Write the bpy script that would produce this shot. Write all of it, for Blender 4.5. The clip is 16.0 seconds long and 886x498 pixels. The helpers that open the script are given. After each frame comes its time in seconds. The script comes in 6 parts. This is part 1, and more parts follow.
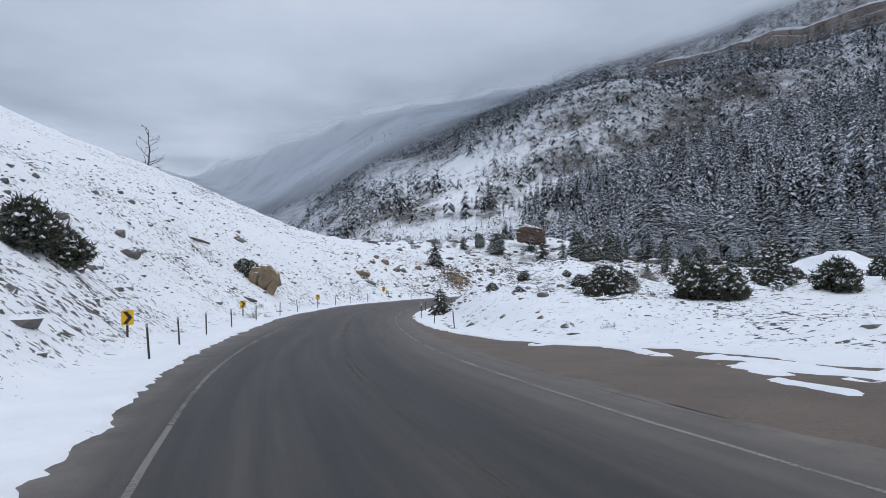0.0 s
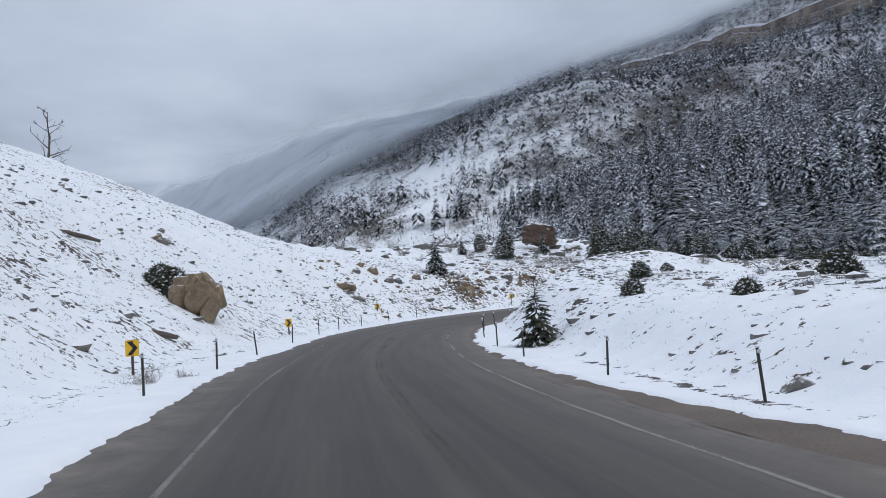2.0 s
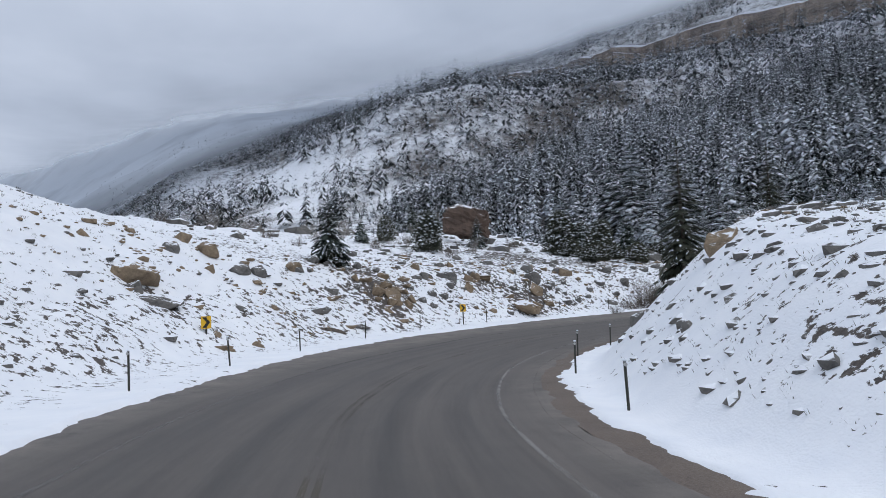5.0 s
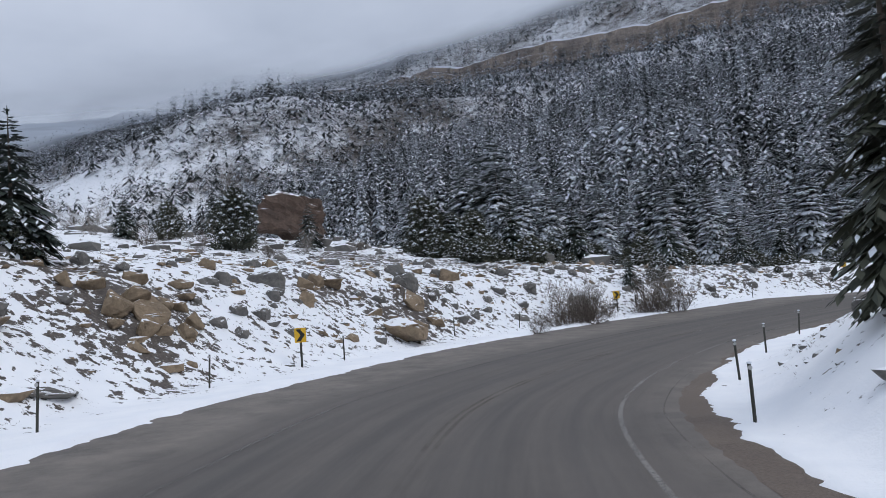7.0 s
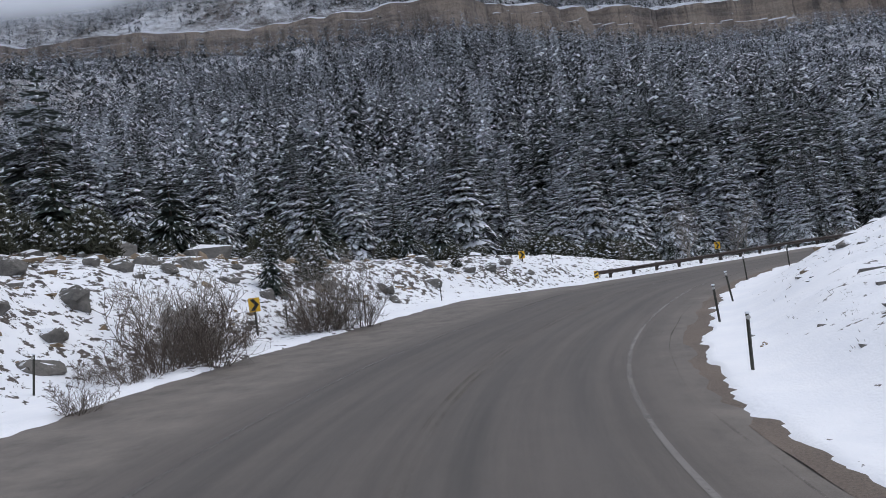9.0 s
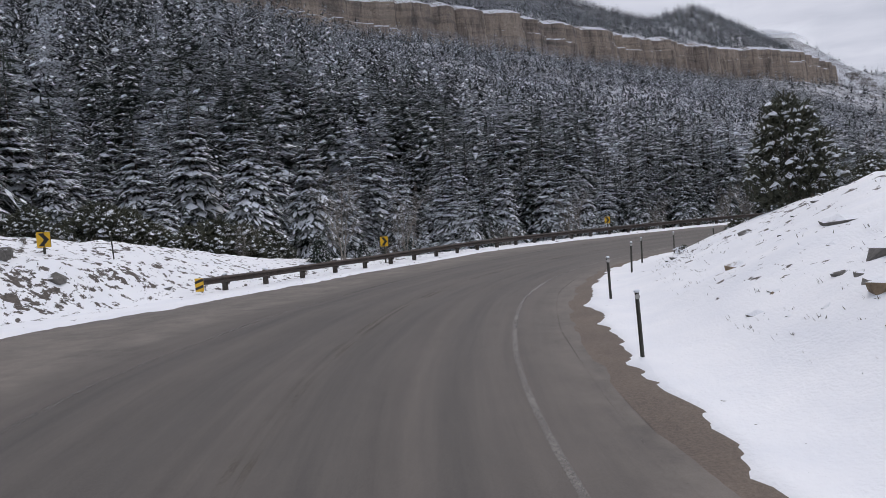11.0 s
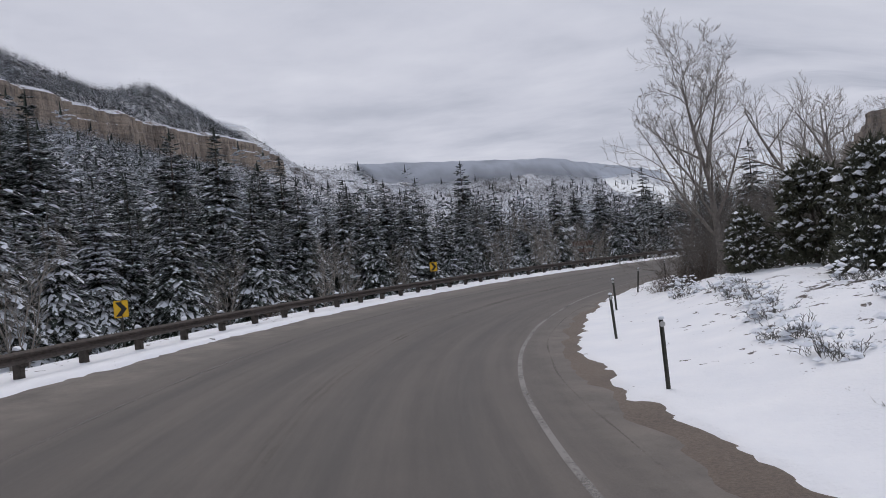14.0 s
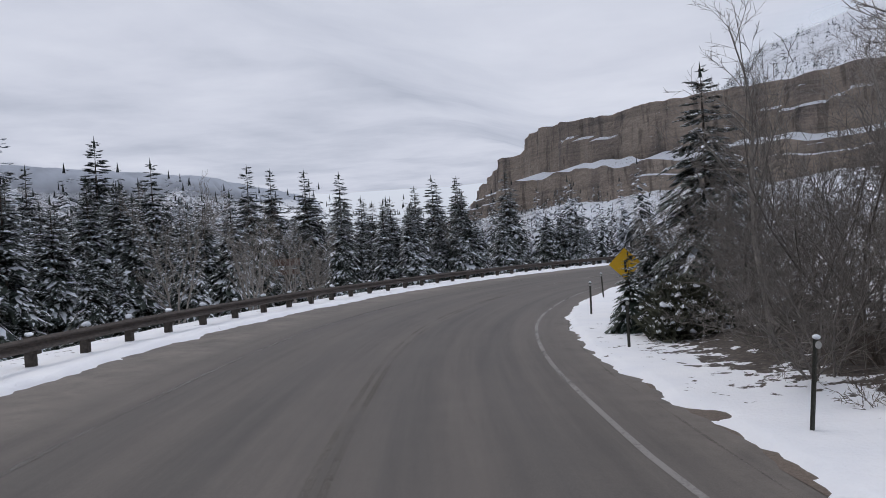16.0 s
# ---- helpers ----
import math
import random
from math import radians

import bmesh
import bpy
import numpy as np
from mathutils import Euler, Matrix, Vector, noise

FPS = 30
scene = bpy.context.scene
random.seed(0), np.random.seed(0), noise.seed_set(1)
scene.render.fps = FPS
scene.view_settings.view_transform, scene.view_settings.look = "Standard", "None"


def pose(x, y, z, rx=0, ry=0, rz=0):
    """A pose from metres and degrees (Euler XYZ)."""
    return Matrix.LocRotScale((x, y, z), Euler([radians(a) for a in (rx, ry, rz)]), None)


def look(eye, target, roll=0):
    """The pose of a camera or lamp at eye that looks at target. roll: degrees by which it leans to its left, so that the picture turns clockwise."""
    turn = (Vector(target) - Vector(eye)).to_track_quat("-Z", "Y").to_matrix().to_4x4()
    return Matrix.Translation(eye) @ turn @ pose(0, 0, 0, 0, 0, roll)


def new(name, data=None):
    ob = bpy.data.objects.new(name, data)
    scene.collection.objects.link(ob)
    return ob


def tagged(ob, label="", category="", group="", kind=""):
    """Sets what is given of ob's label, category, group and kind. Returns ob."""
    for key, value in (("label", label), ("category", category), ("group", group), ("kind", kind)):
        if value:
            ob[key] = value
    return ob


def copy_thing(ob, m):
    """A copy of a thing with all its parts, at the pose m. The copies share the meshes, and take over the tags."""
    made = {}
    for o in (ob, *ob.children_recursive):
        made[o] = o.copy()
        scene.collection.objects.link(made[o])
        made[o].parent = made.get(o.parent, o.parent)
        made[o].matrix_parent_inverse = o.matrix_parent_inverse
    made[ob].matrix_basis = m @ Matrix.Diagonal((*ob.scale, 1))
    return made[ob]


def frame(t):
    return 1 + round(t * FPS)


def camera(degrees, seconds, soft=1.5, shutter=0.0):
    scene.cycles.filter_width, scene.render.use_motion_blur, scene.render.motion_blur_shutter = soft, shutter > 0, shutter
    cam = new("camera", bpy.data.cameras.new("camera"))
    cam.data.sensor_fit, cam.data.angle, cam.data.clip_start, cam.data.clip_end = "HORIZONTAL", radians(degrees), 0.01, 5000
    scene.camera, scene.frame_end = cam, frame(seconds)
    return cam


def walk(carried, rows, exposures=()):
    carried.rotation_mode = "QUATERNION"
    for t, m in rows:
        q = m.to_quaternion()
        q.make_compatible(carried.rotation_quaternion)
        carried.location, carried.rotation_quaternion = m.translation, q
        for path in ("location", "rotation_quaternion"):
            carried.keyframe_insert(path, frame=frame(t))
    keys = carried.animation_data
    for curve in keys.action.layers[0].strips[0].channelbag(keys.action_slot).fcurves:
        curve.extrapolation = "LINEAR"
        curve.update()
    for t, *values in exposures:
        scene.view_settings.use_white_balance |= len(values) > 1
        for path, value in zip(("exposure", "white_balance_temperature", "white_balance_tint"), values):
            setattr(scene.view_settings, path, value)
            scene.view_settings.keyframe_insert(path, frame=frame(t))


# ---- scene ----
EXPO = [(0, -0.06, 6220, 9), (6.5, -0.04, 6260, 10), (9, 0.02, 6450, 12), (12, -0.08, 6850, 15), (14.5, -0.18, 6750, 14), (16, -0.08, 6650, 13)]
cam = camera(63.8, 16.0, soft=0.7)
PATH = [
    (0, (0.526, 3.513, 3.274), (0.524, 5.512, 3.35), -1.4),
    (0.5, (-1.479, 11.642, 3.146), (-1.478, 13.638, 3.27), -2.5),
    (1, (-3.231, 19.742, 2.983), (-3.214, 21.738, 3.104), -2.3),
    (1.5, (-4.747, 27.651, 2.779), (-4.685, 29.647, 2.885), -3.3),
    (2, (-6.03, 35.411, 2.577), (-5.913, 37.403, 2.697), -4.2),
    (2.5, (-6.872, 43.088, 2.409), (-6.686, 45.075, 2.543), -4.2),
    (3, (-7.497, 50.558, 2.312), (-7.234, 52.536, 2.438), -4.0),
    (3.2, (-7.64, 53.614, 2.301), (-7.361, 55.591, 2.423), -4.1),
    (5.3, (-6.075, 85.179, 2.081), (-5.548, 87.102, 2.225), -3.1),
    (5.5, (-5.741, 88.059, 2.031), (-5.19, 89.975, 2.201), -3.8),
    (6, (-4.317, 94.837, 1.804), (-3.653, 96.716, 1.969), -5.5),
    (6.5, (-2.359, 101.138, 1.769), (-1.578, 102.97, 1.945), -3.5),
    (7, (0.084, 107.213, 1.742), (1.051, 108.956, 1.916), -4.8),
    (7.5, (3.117, 113.061, 1.725), (4.291, 114.674, 1.863), -6.7),
    (8, (6.799, 118.366, 1.651), (8.168, 119.817, 1.8), -7.5),
    (8.5, (11.151, 123.127, 1.72), (12.693, 124.397, 1.819), -7.0),
    (9, (16.117, 127.212, 1.758), (17.856, 128.195, 1.852), -7.7),
    (9.5, (21.705, 130.459, 1.923), (23.575, 131.167, 1.956), -6.4),
    (9.7, (24.053, 131.365, 1.933), (25.966, 131.949, 1.935), -6.1),
    (11.8, (50.755, 135.985, 2.716), (52.712, 135.574, 2.686), -4.4),
    (12, (53.274, 135.894, 2.715), (55.209, 135.389, 2.698), -4.7),
    (12.5, (59.72, 135.009, 2.601), (61.577, 134.267, 2.618), -6.4),
    (13, (66.188, 133.276, 2.516), (67.937, 132.306, 2.524), -5.7),
    (13.5, (72.379, 130.678, 2.451), (73.993, 129.497, 2.476), -6.2),
    (14, (78.249, 127.25, 2.403), (79.691, 125.865, 2.437), -5.7),
    (14.5, (83.667, 123.173, 2.354), (84.968, 121.653, 2.384), -5.1),
    (15, (88.908, 118.427, 2.326), (89.957, 116.724, 2.33), -5.4),
    (15.5, (93.705, 112.913, 2.352), (94.555, 111.102, 2.357), -5.5),
    (16, (97.843, 106.904, 2.45), (98.48, 105.008, 2.471), -4.0),
]
walk(cam, [(t, look(eye, target, roll)) for t, eye, target, roll in PATH], EXPO)

# ---------------------------------------------------------------- sky and sun
world = bpy.data.worlds.new("overcast_sky")
scene.world = world
world.use_nodes = True
wn, wl = world.node_tree.nodes, world.node_tree.links
wn.clear()
w_out, w_bg = wn.new("ShaderNodeOutputWorld"), wn.new("ShaderNodeBackground")
w_sky = wn.new("ShaderNodeTexSky")
w_sky.sky_type, w_sky.sun_disc = "NISHITA", False
w_sky.sun_elevation, w_sky.sun_rotation = radians(58), radians(117)
w_sky.dust_density = 4.0
w_co, w_noise, w_ramp = wn.new("ShaderNodeTexCoord"), wn.new("ShaderNodeTexNoise"), wn.new("ShaderNodeValToRGB")
w_noise.inputs["Scale"].default_value, w_noise.inputs["Detail"].default_value = 2.2, 5
w_ramp.color_ramp.elements[0].position, w_ramp.color_ramp.elements[1].position = 0.3, 0.75
w_ramp.color_ramp.elements[0].color = (3.6, 4.2, 5.2, 1)
w_ramp.color_ramp.elements[1].color = (5.6, 6.0, 6.7, 1)
w_mix = wn.new("ShaderNodeMix")
w_mix.data_type = "RGBA"
w_mix.inputs["Factor"].default_value = 0.85
wl.new(w_co.outputs["Generated"], w_noise.inputs["Vector"])
wl.new(w_noise.outputs["Fac"], w_ramp.inputs["Fac"])
wl.new(w_sky.outputs["Color"], w_mix.inputs["A"])
wl.new(w_ramp.outputs["Color"], w_mix.inputs["B"])
wl.new(w_mix.outputs["Result"], w_bg.inputs["Color"])
w_bg.inputs["Strength"].default_value = 0.15
wl.new(w_bg.outputs["Background"], w_out.inputs["Surface"])
sun = new("sun", bpy.data.lights.new("sun", "SUN"))
sun.data.energy, sun.data.angle, sun.data.color = 0.7, radians(25), (1.0, 0.97, 0.93)
sun.matrix_world = look((0, 0, 0), (-0.5, 0.25, -0.9))


# ---------------------------------------------------------------- materials
def material(name, rough=0.8, metal=0.0):
    m = bpy.data.materials.new(name)
    m.use_nodes = True
    b = m.node_tree.nodes["Principled BSDF"]
    b.inputs["Roughness"].default_value, b.inputs["Metallic"].default_value = rough, metal
    return m, m.node_tree.nodes, m.node_tree.links, b


def noise_node(n, l, scale, detail=5, rough=0.6, vec=None):
    t = n.new("ShaderNodeTexNoise")
    t.inputs["Scale"].default_value, t.inputs["Detail"].default_value = scale, detail
    t.inputs["Roughness"].default_value = rough
    if vec is not None:
        l.new(vec, t.inputs["Vector"])
    return t.outputs["Fac"]


def ramp_node(n, l, fac, stops):
    r = n.new("ShaderNodeValToRGB")
    while len(r.color_ramp.elements) < len(stops):
        r.color_ramp.elements.new(0.5)
    for e, (p, c) in zip(r.color_ramp.elements, stops):
        e.position = p
        e.color = (*c, 1) if len(c) == 3 else c
    l.new(fac, r.inputs["Fac"])
    return r.outputs["Color"]


def mix_node(n, l, fac, a, b):
    m = n.new("ShaderNodeMix")
    m.data_type = "RGBA"
    for key, v in (("Factor", fac), ("A", a), ("B", b)):
        if isinstance(v, bpy.types.NodeSocket):
            l.new(v, m.inputs[key])
        else:
            m.inputs[key].default_value = v if key == "Factor" else (*v, 1)
    return m.outputs["Result"]


def math_node(n, l, op, a, b=0.0):
    m = n.new("ShaderNodeMath")
    m.operation = op
    m.use_clamp = op == "MULTIPLY_ADD"
    for i, v in enumerate((a, b)):
        if isinstance(v, bpy.types.NodeSocket):
            l.new(v, m.inputs[i])
        else:
            m.inputs[i].default_value = v
    return m.outputs[0]


def bump_node(n, l, b, height, strength=0.4, dist=0.05):
    m = n.new("ShaderNodeBump")
    m.inputs["Strength"].default_value, m.inputs["Distance"].default_value = strength, dist
    l.new(height, m.inputs["Height"])
    l.new(m.outputs["Normal"], b.inputs["Normal"])


def place(n):
    return n.new("ShaderNodeNewGeometry").outputs["Position"]


def plain(name, colour, rough=0.6, metal=0.0, spread=0.25, scale=6.0):
    m, n, l, b = material(name, rough, metal)
    f = noise_node(n, l, scale, 6, vec=place(n))
    dark = tuple(c * (1 - spread) for c in colour)
    light = tuple(min(1, c * (1 + spread)) for c in colour)
    l.new(ramp_node(n, l, f, [(0.3, dark), (0.7, light)]), b.inputs["Base Color"])
    bump_node(n, l, b, f, 0.25, 0.01)
    return m


def snow_ground():
    """Thin fresh snow with dead grass, soil and gravel poking through it."""
    m, n, l, b = material("snow_over_soil", 0.75)
    p = place(n)
    s1 = noise_node(n, l, 2.6, 4, 0.65, p)
    s2 = noise_node(n, l, 0.09, 4, 0.6, p)
    s3 = noise_node(n, l, 0.5, 3, 0.6, p)
    mask = math_node(n, l, "ADD", s1, math_node(n, l, "MULTIPLY", math_node(n, l, "SUBTRACT", s2, 0.5), 0.35))
    mask = math_node(n, l, "ADD", mask, math_node(n, l, "MULTIPLY", math_node(n, l, "SUBTRACT", s3, 0.5), 0.25))
    att = n.new("ShaderNodeAttribute")
    att.attribute_name = "bare"
    mask = math_node(n, l, "ADD", mask, math_node(n, l, "MULTIPLY", att.outputs["Fac"], 0.32))
    s4 = noise_node(n, l, 0.035, 5, 0.7, p)
    mask = math_node(n, l, "ADD", mask, math_node(n, l, "MULTIPLY", math_node(n, l, "MAXIMUM", math_node(n, l, "SUBTRACT", s4, 0.52), 0.0), 0.6))
    cover = ramp_node(n, l, mask, [(0.665, (0, 0, 0)), (0.70, (1, 1, 1))])
    soil = ramp_node(n, l, noise_node(n, l, 9.0, 5, vec=p), [(0.3, (0.034, 0.029, 0.026)), (0.55, (0.082, 0.066, 0.055)), (0.75, (0.16, 0.14, 0.12))])
    snow = ramp_node(n, l, noise_node(n, l, 0.7, 4, vec=p), [(0.3, (0.80, 0.82, 0.86)), (0.7, (0.88, 0.89, 0.91))])
    sep = n.new("ShaderNodeSeparateXYZ")
    l.new(n.new("ShaderNodeNewGeometry").outputs["Normal"], sep.inputs[0])
    steep = ramp_node(n, l, math_node(n, l, "ADD", sep.outputs["Z"], math_node(n, l, "MULTIPLY", s3, 0.25)), [(0.66, (1, 1, 1)), (0.74, (0, 0, 0))])
    stone = ramp_node(n, l, noise_node(n, l, 0.06, 6, 0.7, p), [(0.3, (0.13, 0.095, 0.07)), (0.7, (0.36, 0.27, 0.2))])
    l.new(mix_node(n, l, steep, mix_node(n, l, cover, snow, soil), stone), b.inputs["Base Color"])
    bump_node(n, l, b, math_node(n, l, "ADD", math_node(n, l, "MULTIPLY", s1, -0.6), noise_node(n, l, 14.0, 4, vec=p)), 0.5, 0.05)
    return m


def asphalt():
    m, n, l, b = material("worn_asphalt", 0.72)
    b.inputs["Specular IOR Level"].default_value = 0.3
    p = place(n)
    big = noise_node(n, l, 0.16, 4, vec=p)
    mid = noise_node(n, l, 1.3, 5, vec=p)
    fine = noise_node(n, l, 60.0, 3, 0.7, p)
    c = mix_node(n, l, 0.5, ramp_node(n, l, big, [(0.3, (0.096, 0.084, 0.074)), (0.7, (0.166, 0.142, 0.123))]),
                 ramp_node(n, l, mid, [(0.25, (0.094, 0.083, 0.074)), (0.75, (0.168, 0.144, 0.126))]))
    att = n.new("ShaderNodeAttribute")
    att.attribute_name = "wheel"
    c = mix_node(n, l, math_node(n, l, "MULTIPLY", att.outputs["Fac"], 0.55), c, (0.056, 0.054, 0.053))
    run = n.new("ShaderNodeAttribute")
    run.attribute_name = "lane"
    streak = noise_node(n, l, 1.0, 5, 0.65, run.outputs["Vector"])
    c = mix_node(n, l, 0.42, c, ramp_node(n, l, streak, [(0.32, (0.060, 0.054, 0.050)), (0.5, (0.126, 0.111, 0.100)), (0.68, (0.186, 0.162, 0.142))]))
    damp = n.new("ShaderNodeAttribute")
    damp.attribute_name = "damp"
    c = mix_node(n, l, math_node(n, l, "MULTIPLY", damp.outputs["Fac"], ramp_node(n, l, streak, [(0.35, (1, 1, 1)), (0.7, (0.65, 0.65, 0.65))])), c, (0.014, 0.0135, 0.014))
    dust = n.new("ShaderNodeAttribute")
    dust.attribute_name = "dust"
    d = math_node(n, l, "MULTIPLY", dust.outputs["Fac"], ramp_node(n, l, noise_node(n, l, 0.8, 6, 0.7, p), [(0.35, (0, 0, 0)), (0.65, (1, 1, 1))]))
    c = mix_node(n, l, d, c, (0.24, 0.21, 0.18))
    c = mix_node(n, l, 0.28, c, ramp_node(n, l, fine, [(0.35, (0.02, 0.02, 0.02)), (0.7, (0.16, 0.155, 0.15))]))
    l.new(c, b.inputs["Base Color"])
    bump_node(n, l, b, fine, 0.35, 0.006)
    return m


def worn_paint(name, colour, keep):
    """Thin road paint, worn through to the asphalt in patches."""
    m, n, l, b = material(name, 0.72)
    b.inputs["Specular IOR Level"].default_value = 0.3
    p = place(n)
    f = math_node(n, l, "ADD", math_node(n, l, "MULTIPLY", noise_node(n, l, 0.35, 3, vec=p), 0.6), math_node(n, l, "MULTIPLY", noise_node(n, l, 16.0, 4, 0.7, p), 0.4))
    b.inputs["Base Color"].default_value = (*colour, 1)
    gone, mx = n.new("ShaderNodeBsdfTransparent"), n.new("ShaderNodeMixShader")
    l.new(ramp_node(n, l, f, [(keep - 0.12, (0.25, 0.25, 0.25)), (keep + 0.14, (0.97, 0.97, 0.97))]), mx.inputs[0])
    l.new(b.outputs[0], mx.inputs[1])
    l.new(gone.outputs[0], mx.inputs[2])
    l.new(mx.outputs[0], n["Material Output"].inputs["Surface"])
    return m


def dirt():
    m, n, l, b = material("wet_dirt_gravel", 0.75)
    p = place(n)
    f1, f2 = noise_node(n, l, 0.5, 5, vec=p), noise_node(n, l, 22.0, 5, 0.7, p)
    c = mix_node(n, l, 0.5, ramp_node(n, l, f1, [(0.3, (0.075, 0.054, 0.042)), (0.7, (0.165, 0.125, 0.095))]),
                 ramp_node(n, l, f2, [(0.3, (0.055, 0.042, 0.034)), (0.7, (0.22, 0.175, 0.14))]))
    l.new(c, b.inputs["Base Color"])
    bump_node(n, l, b, f2, 0.6, 0.03)
    return m


def rock(name, dark, light, snow=0.72):
    """Weathered stone with lichen and fresh snow on what faces up."""
    m, n, l, b = material(name, 0.85)
    geo = n.new("ShaderNodeNewGeometry")
    p = geo.outputs["Position"]
    f1, f2 = noise_node(n, l, 1.1, 6, 0.65, p), noise_node(n, l, 7.0, 6, 0.7, p)
    mid = tuple((a + c) / 2 for a, c in zip(dark, light))
    c = mix_node(n, l, 0.45, ramp_node(n, l, f1, [(0.3, dark), (0.5, mid), (0.7, light)]), ramp_node(n, l, f2, [(0.3, dark), (0.72, light)]))
    sep = n.new("ShaderNodeSeparateXYZ")
    l.new(geo.outputs["Normal"], sep.inputs[0])
    up = math_node(n, l, "ADD", sep.outputs["Z"], math_node(n, l, "MULTIPLY", math_node(n, l, "SUBTRACT", f1, 0.5), 1.1))
    cap = ramp_node(n, l, up, [(snow, (0, 0, 0)), (snow + 0.07, (1, 1, 1))])
    l.new(mix_node(n, l, cap, c, (0.84, 0.86, 0.89)), b.inputs["Base Color"])
    bump_node(n, l, b, math_node(n, l, "ADD", f1, math_node(n, l, "MULTIPLY", f2, 0.5)), 0.7, 0.12)
    return m


def cliff_rock():
    """Banded limestone with vertical shading painted as dark streaks, and snow on the ledges."""
    m, n, l, b = material("cliff_limestone", 0.9)
    geo = n.new("ShaderNodeNewGeometry")
    p = geo.outputs["Position"]

    def stretched(v):
        k = n.new("ShaderNodeVectorMath")
        k.operation = "MULTIPLY"
        l.new(p, k.inputs[0])
        k.inputs[1].default_value = v
        return k.outputs[0]

    streak = noise_node(n, l, 1.0, 5, 0.6, stretched((0.035, 0.035, 0.012)))
    band = noise_node(n, l, 1.0, 5, 0.65, stretched((0.006, 0.006, 0.16)))
    fine = noise_node(n, l, 0.35, 5, 0.7, p)
    c = mix_node(n, l, 0.46, ramp_node(n, l, streak, [(0.34, (0.10, 0.092, 0.092)), (0.46, (0.20, 0.176, 0.163)), (0.53, (0.39, 0.32, 0.262)), (0.7, (0.51, 0.43, 0.355))]),
                 ramp_node(n, l, band, [(0.36, (0.085, 0.074, 0.07)), (0.52, (0.40, 0.315, 0.25)), (0.66, (0.16, 0.13, 0.115))]))
    c = mix_node(n, l, 0.22, c, ramp_node(n, l, fine, [(0.3, (0.10, 0.085, 0.07)), (0.7, (0.45, 0.36, 0.28))]))
    crack = noise_node(n, l, 1.0, 4, 0.6, stretched((0.16, 0.16, 0.022)))
    c = mix_node(n, l, ramp_node(n, l, crack, [(0.36, (0.55, 0.55, 0.55)), (0.45, (0, 0, 0))]), c, (0.06, 0.052, 0.05))
    sill = noise_node(n, l, 1.0, 4, 0.7, stretched((0.05, 0.05, 0.42)))
    sep = n.new("ShaderNodeSeparateXYZ")
    l.new(geo.outputs["Normal"], sep.inputs[0])
    up = math_node(n, l, "ADD", sep.outputs["Z"], math_node(n, l, "MULTIPLY", math_node(n, l, "SUBTRACT", fine, 0.5), 0.9))
    up = math_node(n, l, "ADD", up, math_node(n, l, "MULTIPLY", math_node(n, l, "MAXIMUM", math_node(n, l, "SUBTRACT", sill, 0.6), 0.0), 6.0))
    l.new(mix_node(n, l, ramp_node(n, l, up, [(0.72, (0, 0, 0)), (0.80, (1, 1, 1))]), c, (0.82, 0.84, 0.88)), b.inputs["Base Color"])
    bump_node(n, l, b, math_node(n, l, "ADD", math_node(n, l, "ADD", fine, crack), streak), 1.0, 2.5)
    return m


def foliage(name, dark, light):
    m, n, l, b = material(name, 0.7)
    geo = n.new("ShaderNodeNewGeometry")
    info = n.new("ShaderNodeObjectInfo")
    f = math_node(n, l, "ADD", math_node(n, l, "MULTIPLY", geo.outputs["Random Per Island"], 0.6), math_node(n, l, "MULTIPLY", info.outputs["Random"], 0.4))
    l.new(ramp_node(n, l, f, [(0.1, dark), (0.9, light)]), b.inputs["Base Color"])
    return m


M_SNOWG, M_ASPHALT, M_DIRT = snow_ground(), asphalt(), dirt()
M_WHITE = worn_paint("faded_white_paint", (0.26, 0.245, 0.23), 0.55)
M_CLEAR = worn_paint("dull_white_paint", (0.32, 0.305, 0.29), 0.58)
M_WORN = worn_paint("almost_gone_white_paint", (0.19, 0.18, 0.17), 0.44)
M_YELLOW = worn_paint("faded_yellow_paint", (0.145, 0.124, 0.092), 0.38)
M_TAR = worn_paint("old_tar", (0.065, 0.060, 0.055), 0.38)
M_TAN = rock("tan_sandstone", (0.085, 0.062, 0.043), (0.37, 0.275, 0.175), 0.80)
M_GREY = rock("grey_granite", (0.065, 0.062, 0.058), (0.23, 0.215, 0.195), 0.74)
M_RED = rock("red_brown_sandstone", (0.045, 0.032, 0.026), (0.19, 0.125, 0.09), 0.76)
M_CLIFF = cliff_rock()
M_SPRUCE = foliage("spruce_needles", (0.020, 0.030, 0.025), (0.052, 0.072, 0.052))
